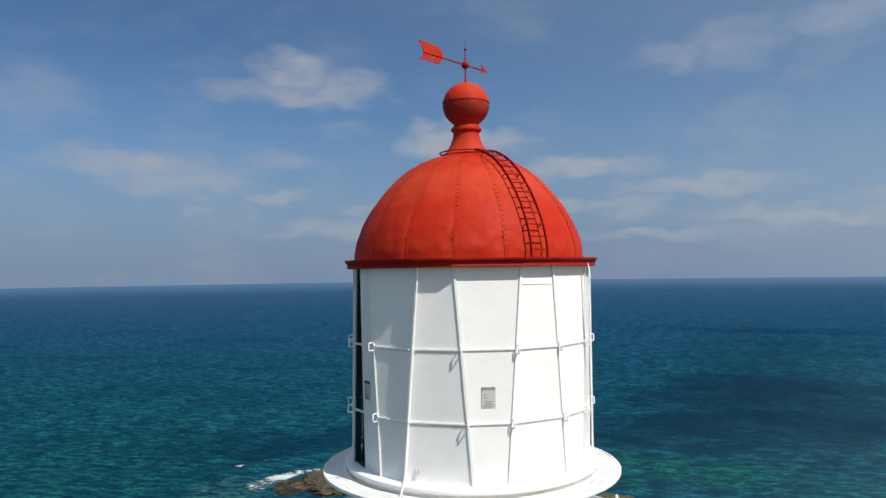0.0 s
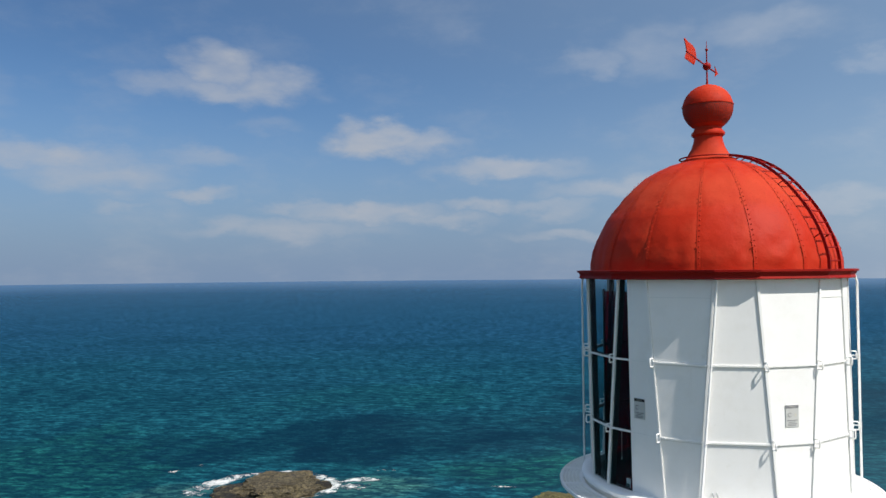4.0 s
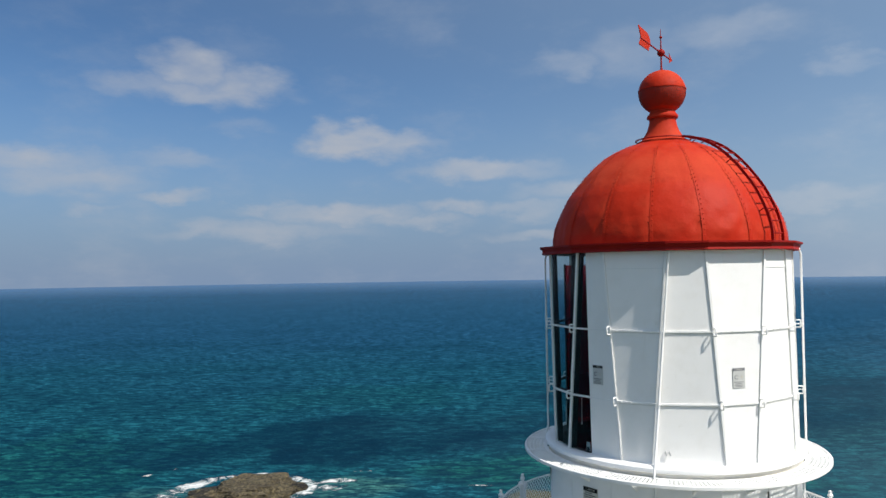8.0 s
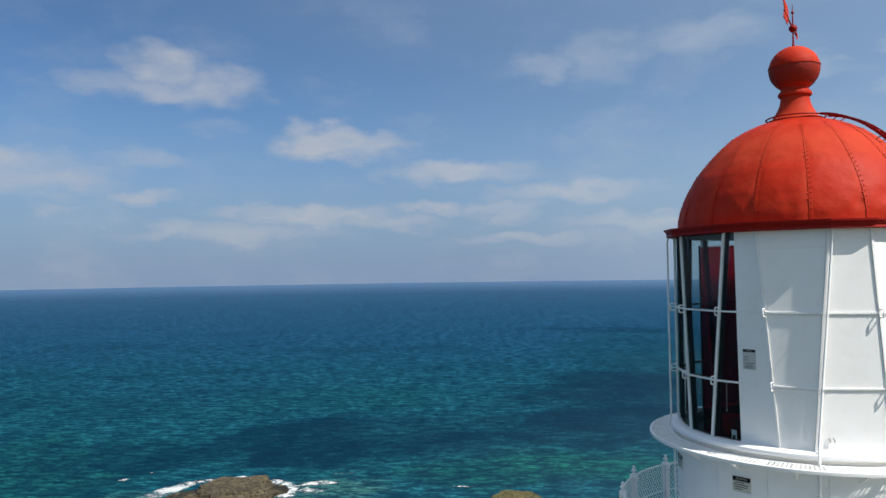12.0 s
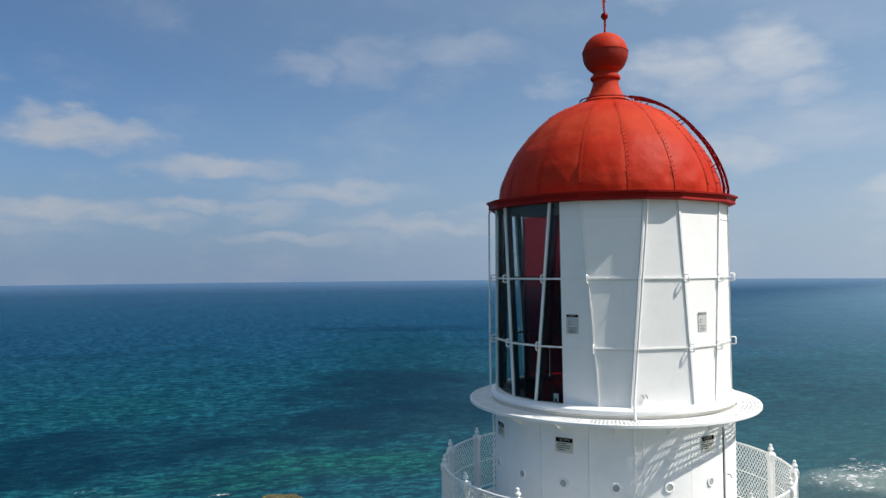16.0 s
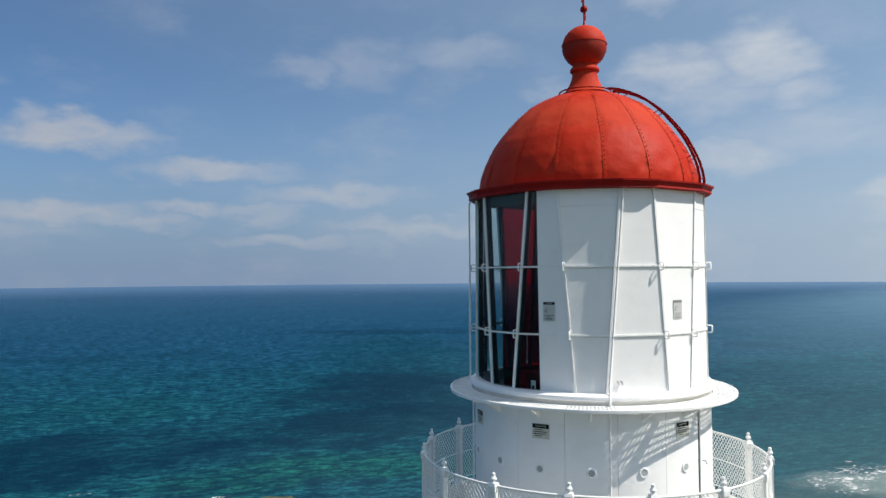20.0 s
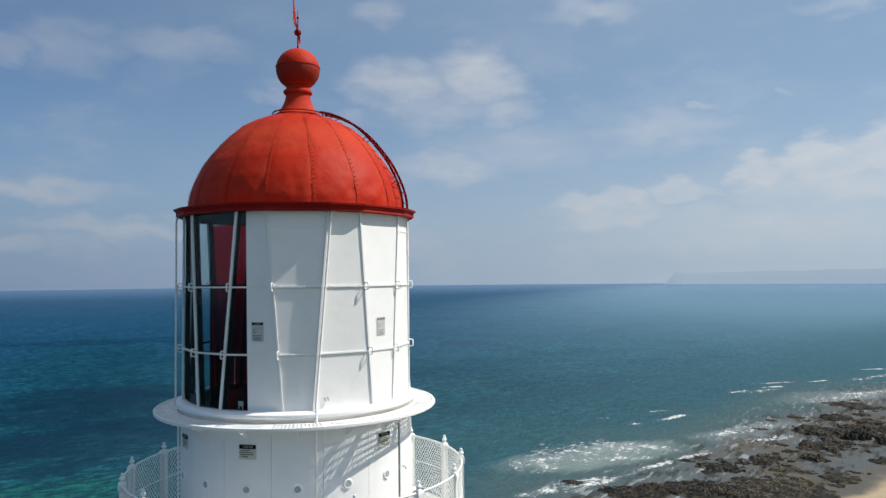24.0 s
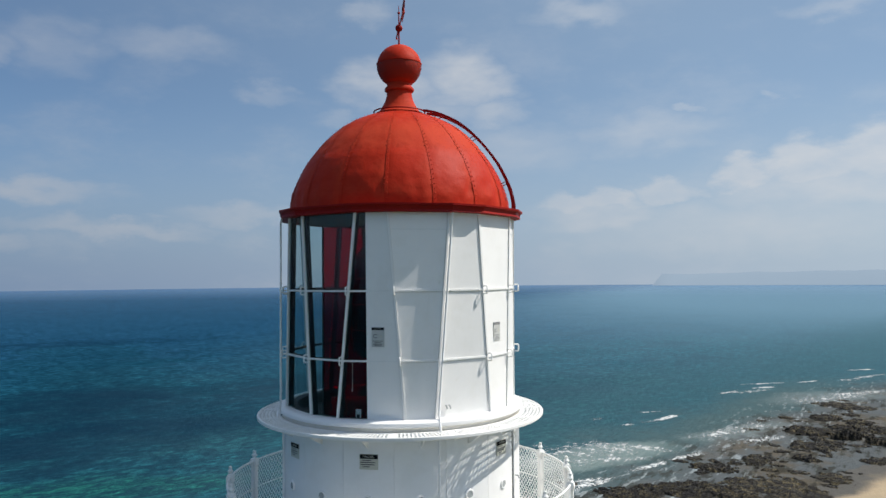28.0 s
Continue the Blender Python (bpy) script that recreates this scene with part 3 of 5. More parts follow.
def beam(a, b, out, wide, deep, bm=None):
    """A bar of oblong section from a to b; deep along out, wide across."""
    bm = bm or bmesh.new()
    a, b, out = Vector(a), Vector(b), Vector(out).normalized()
    side = (b - a).cross(out).normalized() * wide / 2
    c = out * deep / 2
    quad = lambda p: [bm.verts.new(p + s * side + t * c) for s, t in ((-1, -1), (1, -1), (1, 1), (-1, 1))]
    p, q = quad(a), quad(b)
    bm.faces.new(p[::-1])
    bm.faces.new(q)
    for i in range(4):
        bm.faces.new((p[i], p[(i + 1) % 4], q[(i + 1) % 4], q[i]))
    bmesh.ops.recalc_face_normals(bm, faces=bm.faces)
    return bm


# ---- sea, shore ----
def make_sea():
    bm = bmesh.new()
    radii = [0, 60, 120, 240, 480, 960, 1900, 3400, 4940]
    rings = []
    for r in radii:
        rings.append([bm.verts.new((0, 0, 0))] if r == 0 else [bm.verts.new(polar(r, 5 * i, 0)) for i in range(72)])
    for i in range(72):
        bm.faces.new((rings[0][0], rings[1][i], rings[1][(i + 1) % 72]))
        for a, b in zip(rings[1:], rings[2:]):
            bm.faces.new((a[i], b[i], b[(i + 1) % 72], a[(i + 1) % 72]))
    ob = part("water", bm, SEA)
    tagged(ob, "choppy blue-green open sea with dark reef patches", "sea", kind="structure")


make_sea()


def shore_height(x, y):
    """Height of the land: a cliff-top headland under the tower, falling to a beach in the south-east."""
    n = noise.fractal(Vector((x * 0.02, y * 0.02, 3.0)), 1.0, 2.0, 5)
    # headland: a rounded block round the tower
    d = math.hypot(x * 0.95, (y + 40) * 0.8) + 7 * n
    t = min(1.0, max(0.0, (78 - d) / 26))
    head = -4 + 36 * t * t * (3 - 2 * t)
    # beach: a flat wet rock shelf between the waterline and the sand
    line = 72 - 0.19 * (x - 223) + 6 * n + 4 * noise.noise(Vector((x * 0.05, 1.7, 0)))
    if x < 200:
        line -= (200 - x) * 0.5
    if x > 370:
        line -= (x - 370) * 0.35
    up = line - y
    n2 = noise.fractal(Vector((x * 0.07, y * 0.07, 1.0)), 1.0, 2.0, 4)
    if up < 0:
        beach = max(-3.0, 0.05 * up) - 0.02
    elif up < 42:
        beach = -0.30 + 0.25 * up / 42 + 0.20 * n2
    else:
        beach = -0.05 + 0.1 * n2
    beach = max(beach, 0.06 * (20 - 0.34 * (x - 228) - y + 4 * n2)) if up > 0 else beach
    return max(head, min(beach, 22))


def make_land():
    bm = bmesh.new()
    nx, ny = 240, 140
    x0, x1, y0, y1 = -200, 760, -420, 110
    grid = [[bm.verts.new((x, y, shore_height(x, y))) for x in (x0 + (x1 - x0) * i / nx for i in range(nx + 1))] for y in (y0 + (y1 - y0) * j / ny for j in range(ny + 1))]
    for j in range(ny):
        for i in range(nx):
            q = (grid[j][i], grid[j][i + 1], grid[j + 1][i + 1], grid[j + 1][i])
            if max(v.co.z for v in q) > -1.5:
                bm.faces.new(q)
    loose = [v for v in bm.verts if not v.link_faces]
    bmesh.ops.delete(bm, geom=loose, context="VERTS")
    tagged(part("ground", bm, LAND, smooth=60), "sandy beach below a scrub-covered headland", "ground", kind="structure")


make_land()


def rock(name, x, y, z, lx, ly, lz, turned, seed, material, label, category="rock", group="", flat=0.55, cuts=4, rough=0.28):
    """A rough boulder or ledge: a flattened ball broken up by noise, layered like bedded stone."""
    bm = bmesh.new()
    bmesh.ops.create_icosphere(bm, subdivisions=cuts, radius=1.0)
    for v in bm.verts:
        p = v.co.copy()
        n = noise.fractal(p * 1.6 + Vector((seed * 3.1, 0, seed)), 0.9, 2.1, 5)
        k = noise.ridged_multi_fractal(p * 3.2 + Vector((seed, seed * 2.0, 0)), 0.9, 2.1, 5, 1.0, 2.0)
        p *= 1.0 + rough * n + 0.10 * (k - 1.2)
        if p.z > flat:
            p.z = flat + (p.z - flat) * 0.25
        step = 0.16
        p.z = p.z * 0.6 + 0.4 * round(p.z / step) * step
        v.co = (p.x * lx, p.y * ly, p.z * lz)
    ob = new(name, mesh_of(name, bm, 50))
    ob.data.materials.append(material)
    ob.matrix_basis = pose(x, y, z, 0, 0, turned)
    PLACED[ob] = ob.matrix_basis.copy()
    return tagged(ob, label, category, group)


rock("table_rock", -0.5, 225, -0.4, 12.9, 14, 3.4, 8, 3, ROCK, "flat-topped brown limestone rock ringed by surf", flat=0.75, cuts=6)
rock("rock_shelf", -13.5, 224, -0.5, 8.0, 9.0, 1.5, -10, 21, REEF_MOSS, "low dark wet shelf beside the table rock", flat=0.6, cuts=5)
rock("rock_shelf", 12.0, 223, -0.5, 3.8, 5.0, 1.9, 15, 9, REEF_MOSS, "low reddish-brown wet shelf beside the table rock", flat=0.6, cuts=5)
rock("sea_stack", 75.5, 187, -2, 9, 9, 4.6, 20, 11, STACK, "rock stack with dry yellow-green scrub on top", flat=0.8, cuts=5)



def reef(x, y, wide, high, tall=False, seed=[0]):
    """One broken ledge of the rock shelf: a tilted, torn slab, humped and split by gullies."""
    seed[0] += 1
    k = seed[0]
    high *= 1.0 if tall else 0.78
    deep = wide * (0.62 + 0.25 * math.sin(k * 2.4))
    bm = bmesh.new()
    n = 10 if wide < 3.5 else 22 if wide < 6 else 38
    grid = []
    for j in range(n + 1):
        line = []
        for i in range(n + 1):
            u, v = 2 * i / n - 1, 2 * j / n - 1
            p = Vector((u * wide * 0.8, v * deep * 1.5, k * 7.3))
            edge = 1.0 - math.hypot(u, v) + 0.62 * noise.fractal(p * (2.6 / wide), 0.7, 2.2, 5)
            crag = noise.ridged_multi_fractal(p * (4.6 / (wide + 2)), 0.7, 2.2, 6, 1.0, 2.0)
            z = 0.95 * high * (min(1.0, 2.4 * edge) * (0.12 + 0.48 * min(1.7, crag)) - 0.10)
            z = z * 0.5 + 0.5 * round(z / 0.3) * 0.3
            line.append(bm.verts.new((p.x + 0.25 * noise.noise(p * 1.3), p.y + 0.25 * noise.noise(p * 1.7), max(-0.5, z) if edge > 0 else -0.5)))
        grid.append(line)
    for j in range(n):
        for i in range(n):
            q = (grid[j][i], grid[j][i + 1], grid[j + 1][i + 1], grid[j + 1][i])
            if max(v.co.z for v in q) > -0.45:
                bm.faces.new(q)
    bmesh.ops.delete(bm, geom=[v for v in bm.verts if not v.link_faces], context="VERTS")
    ob = new("reef_rock", mesh_of("reef_rock", bm, 25))
    ob.data.materials.append(REEF_MOSS if x < 262 and y < 40 else REEF)
    ob.matrix_basis = pose(x, y, 0.0, 0, 0, 20 * math.sin(k * 1.7) - 14)
    PLACED[ob] = ob.matrix_basis.copy()
    tagged(ob, "dark wet layered reef rock on the shore", "rock", "reef rocks on the shore")


reef(206, 66, 7, 1.3)
reef(211, 58, 9, 1.6)
reef(218, 50, 8, 1.3)
reef(228, 38, 10, 1.2)
reef(234, 30, 11, 1.0)
reef(401, 20, 10.7, 1.3)
reef(364, 25, 11.0, 2.0)
reef(328, 27, 10.5, 2.4)
reef(344, 17, 5.8, 1.7)
reef(322, 14, 7.5, 3.8, True)
reef(345, 4, 10.4, 2.0)
reef(318, 2, 7.4, 3.6)
reef(299, 24, 11.1, 1.8)
reef(278, 24, 4.2, 1.7)
reef(269, 38, 10.1, 1.6)
reef(250, 49, 6.9, 1.5)
reef(260, 58, 3.6, 0.7)
reef(260, 44, 3.6, 1.1)
reef(216, 56, 6.1, 1.8)
reef(224, 43, 8.5, 1.9)
reef(239, 27, 12.3, 1.6)
reef(232, 23, 12.7, 1.6)
reef(255, 13, 9.5, 1.0)
reef(220, 38, 6.8, 1.7)
reef(205, 65, 4.4, 1.4)
reef(216, 62, 4.6, 1.2)
reef(322, 49, 2.7, 0.7)
reef(258, 26, 1.3, 0.5)
reef(344, 49, 2.3, 0.7)
reef(356, 40, 3.6, 0.8)
reef(350, 35, 2.4, 0.8)
reef(296, 37, 2.5, 0.7)
reef(286, 33, 3.9, 0.8)
reef(390, 11, 1.6, 0.6)
reef(239, 38, 4.1, 0.8)
reef(287, 2, 7.7, 1.4)
reef(254, 61, 2.7, 0.8)
reef(208, 84, 4.0, 0.8)
reef(336, 30, 5.0, 1.2)
reef(312, 20, 5.5, 1.2)
reef(330, 8, 6.0, 1.4)
reef(228, 50, 4.0, 1.0)
reef(235, 33, 6.0, 1.0)
reef(210, 47, 6.0, 1.3)
reef(202, 55, 5.0, 1.2)
reef(360, 12, 8.0, 1.5)
reef(378, 16, 5.0, 1.0)
# broken pieces lie round the larger ledges
rng = random.Random(5)
ledges = [(401, 20, 11), (364, 25, 11), (328, 27, 11), (345, 4, 10), (299, 24, 11), (269, 38, 10), (239, 27, 12), (224, 43, 9), (216, 56, 6), (255, 13, 9), (307, 12, 8), (250, 49, 7), (205, 62, 5)]
for i in range(150):
    x, y, w = rng.choice(ledges)
    a, d = rng.uniform(0, 6.3), w * rng.uniform(0.5, 1.5)
    reef(x + 1.25 * d * math.cos(a), y + 0.6 * d * math.sin(a), rng.uniform(0.6, 3.0) * (0.5 + 0.8 * rng.random()), rng.uniform(0.3, 0.9))


def foam(points, wide, label, lift=0.02, dense=0.5):
    """A lacy sheet of foam along a line on the water; its alpha thins out to the edges."""
    bm = bmesh.new()
    uv = bm.loops.layers.uv.new("UVMap")
    pts = [Vector((*p, 0)) for p in points]
    line = []
    for a, b in zip(pts, pts[1:]):
        n = max(2, int((b - a).length / 2.5))
        line += [a.lerp(b, i / n) for i in range(n)]
    line.append(pts[-1])
    rows, m = [], 6
    for i, p in enumerate(line):
        d = (line[min(i + 1, len(line) - 1)] - line[max(i - 1, 0)]).normalized()
        s = Vector((-d.y, d.x, 0))
        end = min(1.0, min(i, len(line) - 1 - i) / (0.18 * len(line) + 1) + 0.05)
        w = wide * (0.75 + 0.5 * noise.noise(p * 0.08)) * (0.4 + 0.6 * end)
        r = []
        for j in range(m + 1):
            u = 2 * j / m - 1
            q = p + s * (u * w + 1.2 * noise.noise(p * 0.2 + Vector((j, 0, 0))))
            r.append((bm.verts.new((q.x, q.y, lift + 0.12 * (1 - u * u))), (1 - abs(u) ** 2) * end))
        rows.append(r)
    for p, q in zip(rows, rows[1:]):
        for j in range(m):
            quad = (p[j], p[j + 1], q[j + 1], q[j])
            f = bm.faces.new([v[0] for v in quad])
            for lp, v in zip(f.loops, quad):
                lp[uv].uv = (v[1], dense)
    ob = part("surf_foam", bm, FOAM, smooth=60)
    tagged(ob, label, "foam", "surf along the shore")


WASH, SURF = "thin lacy foam washing over the rocks", "white breaking surf on the shore"
WAVE = "small white breaking wave"
foam([(205, 108), (232, 102), (256, 94), (264, 82), (270, 70)], 24, SURF, dense=0.38)
foam([(247, 97), (264, 90), (268, 76), (267, 63)], 9, SURF, dense=0.48)
foam([(236, 90), (246, 80), (255, 70)], 7, SURF, dense=0.46)
foam([(203, 84), (213, 76), (224, 73)], 3.0, SURF, dense=0.6)
foam([(229, 73), (239, 69), (252, 65)], 3.4, SURF, dense=0.6)
foam([(252, 65), (264, 60), (271, 55)], 2.6, SURF, dense=0.6)
foam([(184, 92), (204, 84), (222, 74)], 8, WASH)
foam([(290, 70), (303, 62), (320, 52), (345, 47)], 9, WASH, dense=0.42)
foam([(293, 48), (308, 40), (318, 35)], 5, WASH, dense=0.48)
foam([(314, 94), (322, 89), (333, 86), (345, 83)], 2.6, WAVE, dense=0.68)
foam([(336, 103), (346, 92)], 1.6, WASH, dense=0.56)
foam([(300, 99), (311, 95)], 2.0, WASH, dense=0.5)
foam([(309, 116), (315, 111)], 1.8, WAVE, dense=0.6)
foam([(412, 80), (420, 77), (428, 74)], 2.6, WAVE, dense=0.66)
foam([(440, 70), (447, 64), (455, 57)], 2.8, WAVE, dense=0.68)
foam([(452, 78), (464, 66), (475, 55)], 1.6, WASH, dense=0.62)
foam([(476, 51), (484, 45), (494, 39)], 2.8, WAVE, dense=0.66)
foam([(553, 30), (561, 20), (570, 12)], 3.2, WAVE, dense=0.62)
foam([(410, 84), (425, 70), (446, 58)], 4, WASH, dense=0.42)
foam([(432, 34), (453, 13), (470, 2)], 9, WASH, dense=0.46)
foam([(395, 42), (425, 28), (455, 8)], 12, WASH, dense=0.42)
foam([(490, 30), (520, 18), (550, 4)], 5, WASH, dense=0.44)
ROUND = "white foam round the table rock"
foam([(-24, 226), (-21, 234), (-14, 240), (-4, 243)], 4.0, ROUND, dense=0.66)
foam([(-30, 222), (-24, 228), (-17, 236)], 7, ROUND, dense=0.46)
foam([(-5, 241), (3, 242), (9, 240)], 2.4, ROUND, dense=0.6)
foam([(10, 238), (14, 231), (17, 226), (14, 217), (2, 211)], 4.5, ROUND, dense=0.64)
foam([(17, 224), (22, 227), (27, 226), (31, 224)], 3.2, ROUND, dense=0.68)
foam([(14, 218), (22, 219), (28, 221)], 6, "thin lacy foam beside the table rock", dense=0.44)
foam([(-36, 252), (-32, 253)], 1.2, WAVE, dense=0.58)
foam([(-27, 258), (-24, 259)], 0.8, WAVE, dense=0.55)
foam([(62, 208), (70, 205)], 0.9, "small white breaking wave", dense=0.6)
foam([(28, 236), (40, 234)], 1.0, "small white breaking wave", dense=0.55)

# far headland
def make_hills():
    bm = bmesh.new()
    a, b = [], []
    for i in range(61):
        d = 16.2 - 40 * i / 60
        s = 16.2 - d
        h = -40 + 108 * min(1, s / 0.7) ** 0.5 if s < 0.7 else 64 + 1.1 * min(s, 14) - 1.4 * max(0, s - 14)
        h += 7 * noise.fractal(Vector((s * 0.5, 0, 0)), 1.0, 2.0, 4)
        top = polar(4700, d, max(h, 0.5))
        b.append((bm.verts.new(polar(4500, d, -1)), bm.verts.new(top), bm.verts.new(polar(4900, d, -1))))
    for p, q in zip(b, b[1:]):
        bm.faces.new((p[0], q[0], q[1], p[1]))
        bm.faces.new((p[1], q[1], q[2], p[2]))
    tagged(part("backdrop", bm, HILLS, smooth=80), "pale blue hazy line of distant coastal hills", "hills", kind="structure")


make_hills()

# ---- the lighthouse ----
BASE = shore_height(0, 0)
GALLERY_Z, DECK_Z, SILL_Z, EAVE_Z = 60.40, 62.74, 62.90, 66.14
LEVELS = (SILL_Z, 63.81, 64.90, EAVE_Z)
R_BAR, R_DRUM, R_DECK, R_RAIL = 2.045, 2.085, 2.54, 3.03
FIRST = -148.0
STEP = 22.5
BAR_SHIFT = {0: 1.3, 1: -0.8, 3: -1.0, 15: 1.0}  # degrees by which single bars stand off the even division

house = thing("lighthouse", (0, 0, BASE), "white lighthouse with a red dome and white-painted lantern", "lighthouse")
part("tower_wall", revolve([(3.6, BASE - 2), (3.3, BASE + 6), (2.75, 52), (2.5, 58.5), (2.5, 59.6), (2.85, 60.2), (3.1, 60.3), (3.1, GALLERY_Z - 0.02), (2.0, GALLERY_Z - 0.02)], steps=72), WHITE_OLD, house, "white-painted masonry tower")
part("gallery_floor", ring_block(2.0, 3.14, GALLERY_Z - 0.016, GALLERY_Z + 0.03, ease=0.01), CONCRETE, house, "pale weathered gallery floor")

drum = part("drum_wall", revolve([(R_DRUM - 0.03, GALLERY_Z + 0.03), (R_DRUM - 0.03, DECK_Z - 0.06), (1.9, DECK_Z - 0.06), (1.9, GALLERY_Z + 0.03)], steps=96, closed=True), WHITE, house, "round white metal wall under the lantern")
sheet = mesh_of("wall_panel", ring_block(R_DRUM - 0.028, R_DRUM, GALLERY_Z + 0.06, DECK_Z - 0.07, -STEP / 2 + 0.07, STEP / 2 - 0.07, 8, ease=0.004), 35)
hole_rim = mesh_of("porthole_rim", tube([polar(0.068, a, 0) for a in range(0, 361, 24)], 0.018, 8, cap=False), 60)
eye = bmesh.new()
bmesh.ops.create_cone(eye, cap_ends=True, segments=24, radius1=0.06, radius2=0.06, depth=0.02)
eye = mesh_of("porthole_pane", eye, 35)
for k in range(16):
    mid = FIRST + STEP * (k + 0.5)
    part("wall_panel", sheet, WHITE, drum, m=turn(mid))
    stand = Matrix.Translation(polar(R_DRUM + 0.006, mid, 61.69)) @ turn(mid) @ pose(0, 0, 0, 0, 90, 0)
    rim = part("porthole", hole_rim, WHITE, house, "small round white-rimmed porthole", m=stand)
    part("pane", eye, BULLSEYE, rim, m=stand)
# access door in the drum
door = part("drum_door", ring_block(R_DRUM + 0.002, R_DRUM + 0.03, GALLERY_Z + 0.1, DECK_Z - 0.14, -80.6, -62.5, 8, ease=0.006), WHITE, house, "curved white metal access door")
part("door_gap", ring_block(R_DRUM - 0.02, R_DRUM + 0.008, GALLERY_Z + 0.1, DECK_Z - 0.26, -81.15, -80.7, 2), BLACK, door)
part("door_handle", tube([polar(R_DRUM + 0.03, -78.6, 61.72), polar(R_DRUM + 0.08, -78.6, 61.72), polar(R_DRUM + 0.08, -77.2, 61.66)], 0.012), STEEL, door)
part("door_handle", tube([polar(R_DRUM + 0.03, -78.6, 61.2), polar(R_DRUM + 0.08, -78.6, 61.2), polar(R_DRUM + 0.08, -77.2, 61.14)], 0.012), STEEL, door)

# lantern deck: a ring walkway of pierced plates
deck = part("lantern_deck", ring_block(2.14, 2.20, DECK_Z - 0.05, DECK_Z, steps=96), WHITE, house, "white ring walkway of pierced metal plates")
part("deck_rim", ring_block(R_DECK - 0.03, R_DECK, DECK_Z - 0.05, DECK_Z + 0.008, steps=96, ease=0.008), WHITE, deck)


def grating():
    """A thin plate pierced by five rows of short slots."""
    bm = bmesh.new()
    half, z0, z1 = STEP / 2, DECK_Z - 0.014, DECK_Z - 0.004
    for r in (2.205, 2.272, 2.332, 2.392, 2.452, 2.502):
        ring_block(r - 0.010, r + 0.010, z0, z1 - 0.001, -half, half, 6, bm)
    for s in (-1, 1):
        a = s * (half - 0.6)
        ring_block(2.2, R_DECK - 0.03, z0 - 0.02, DECK_Z, a - 0.6, a + 0.6, 1, bm)
    n = 14
    for i in range(n):
        a = -half + 1.6 + i * (STEP - 3.2) / (n - 1)
        ring_block(2.2, R_DECK - 0.03, z0, z1, a - 0.32, a + 0.32, 1, bm)
    return bm


plate = mesh_of("grating_plate", grating(), None)
bracket = mesh_of("deck_bracket", slab([(R_DRUM, -0.012, DECK_Z - 0.05), (R_DECK - 0.12, -0.012, DECK_Z - 0.05), (R_DECK - 0.14, -0.012, DECK_Z - 0.08), (R_DRUM, -0.012, DECK_Z - 0.26)], (0, -1, 0), 0.024), None)
for k in range(16):
    part("grating_plate", plate, WHITE_OLD, deck, m=turn(FIRST + STEP * (k + 0.5)))
    part("deck_bracket", bracket, WHITE, deck, m=turn(FIRST + STEP * (k + 0.5)))

part("lantern_sill", revolve([(1.985, DECK_Z + 0.06), (2.135, DECK_Z + 0.06), (2.165, DECK_Z + 0.075), (2.172, DECK_Z + 0.10), (2.165, DECK_Z + 0.135), (2.13, SILL_Z + 0.004), (2.08, SILL_Z + 0.014), (1.985, SILL_Z + 0.014)], steps=96, closed=True), WHITE, house, "rounded white metal sill")
part("sill_base", ring_block(1.985, 2.112, DECK_Z - 0.06, DECK_Z + 0.058, steps=96), WHITE_STAINED, house, "stained cream base ring under the sill")
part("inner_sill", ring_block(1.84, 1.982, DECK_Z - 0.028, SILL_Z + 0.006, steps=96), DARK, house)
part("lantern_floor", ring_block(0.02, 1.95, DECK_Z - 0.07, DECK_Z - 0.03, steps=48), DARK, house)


def bar_az(k, z):
    """The bars lean alternately to either side, so that the panes are trapezia."""
    s = -1 if k % 2 == 0 else 1
    lean = 9.0 if k % 16 == 15 else 7.0
    return FIRST + STEP * k + BAR_SHIFT.get(k % 16, 0.0) + s * (lean / 2 + 0.1 - lean * (EAVE_Z - z) / (EAVE_Z - SILL_Z))


def bar_at(k, z, r=R_BAR):
    return polar(r, bar_az(k, z), z)


def handhold():
    """A small square grip of round rod that stands off the bar."""
    return tube([(0, 0, -0.06), (0.065, 0, -0.06), (0.075, 0, -0.05), (0.075, 0, 0.05), (0.065, 0, 0.06), (0, 0, 0.06)], 0.0115, 6)


grip = mesh_of("handhold", handhold(), 60)
WHITE_BAYS = range(0, 6)
PANE_END = -160.2  # in the last bay glass gives way to sheet metal here
for k in range(16):
    a, b = bar_at(k, SILL_Z), bar_at(k, EAVE_Z + 0.02)
    outward = polar(1, FIRST + STEP * k, 0)
    # sealant along the bars, greyed to draw their edge shade as well
    if k <= 6 or k == 15:
        part("sealant_shade_line", beam(bar_at(k, SILL_Z, R_BAR + 0.004), bar_at(k, EAVE_Z, R_BAR + 0.004), outward, 0.046, 0.012), SEALANT_SHADE, house)
    bar = part("glazing_bar", beam(a, b, outward, 0.034, 0.042), WHITE, house)
    for z in LEVELS[1:3]:
        if k == 1:
            continue
        c = bar_at(k, z, R_BAR + 0.02)
        part("handhold", grip, WHITE, bar, m=Matrix.Translation(c) @ turn(bar_az(k, z)))
BOLT = bmesh.new()
bmesh.ops.create_cone(BOLT, cap_ends=True, segments=6, radius1=0.012, radius2=0.009, depth=0.012)
BOLT = mesh_of("bolt", BOLT, None)
for k in list(range(6, 16)):
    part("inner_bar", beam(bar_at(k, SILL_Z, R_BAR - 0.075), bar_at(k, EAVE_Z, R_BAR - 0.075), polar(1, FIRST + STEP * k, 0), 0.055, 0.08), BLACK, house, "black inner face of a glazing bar")
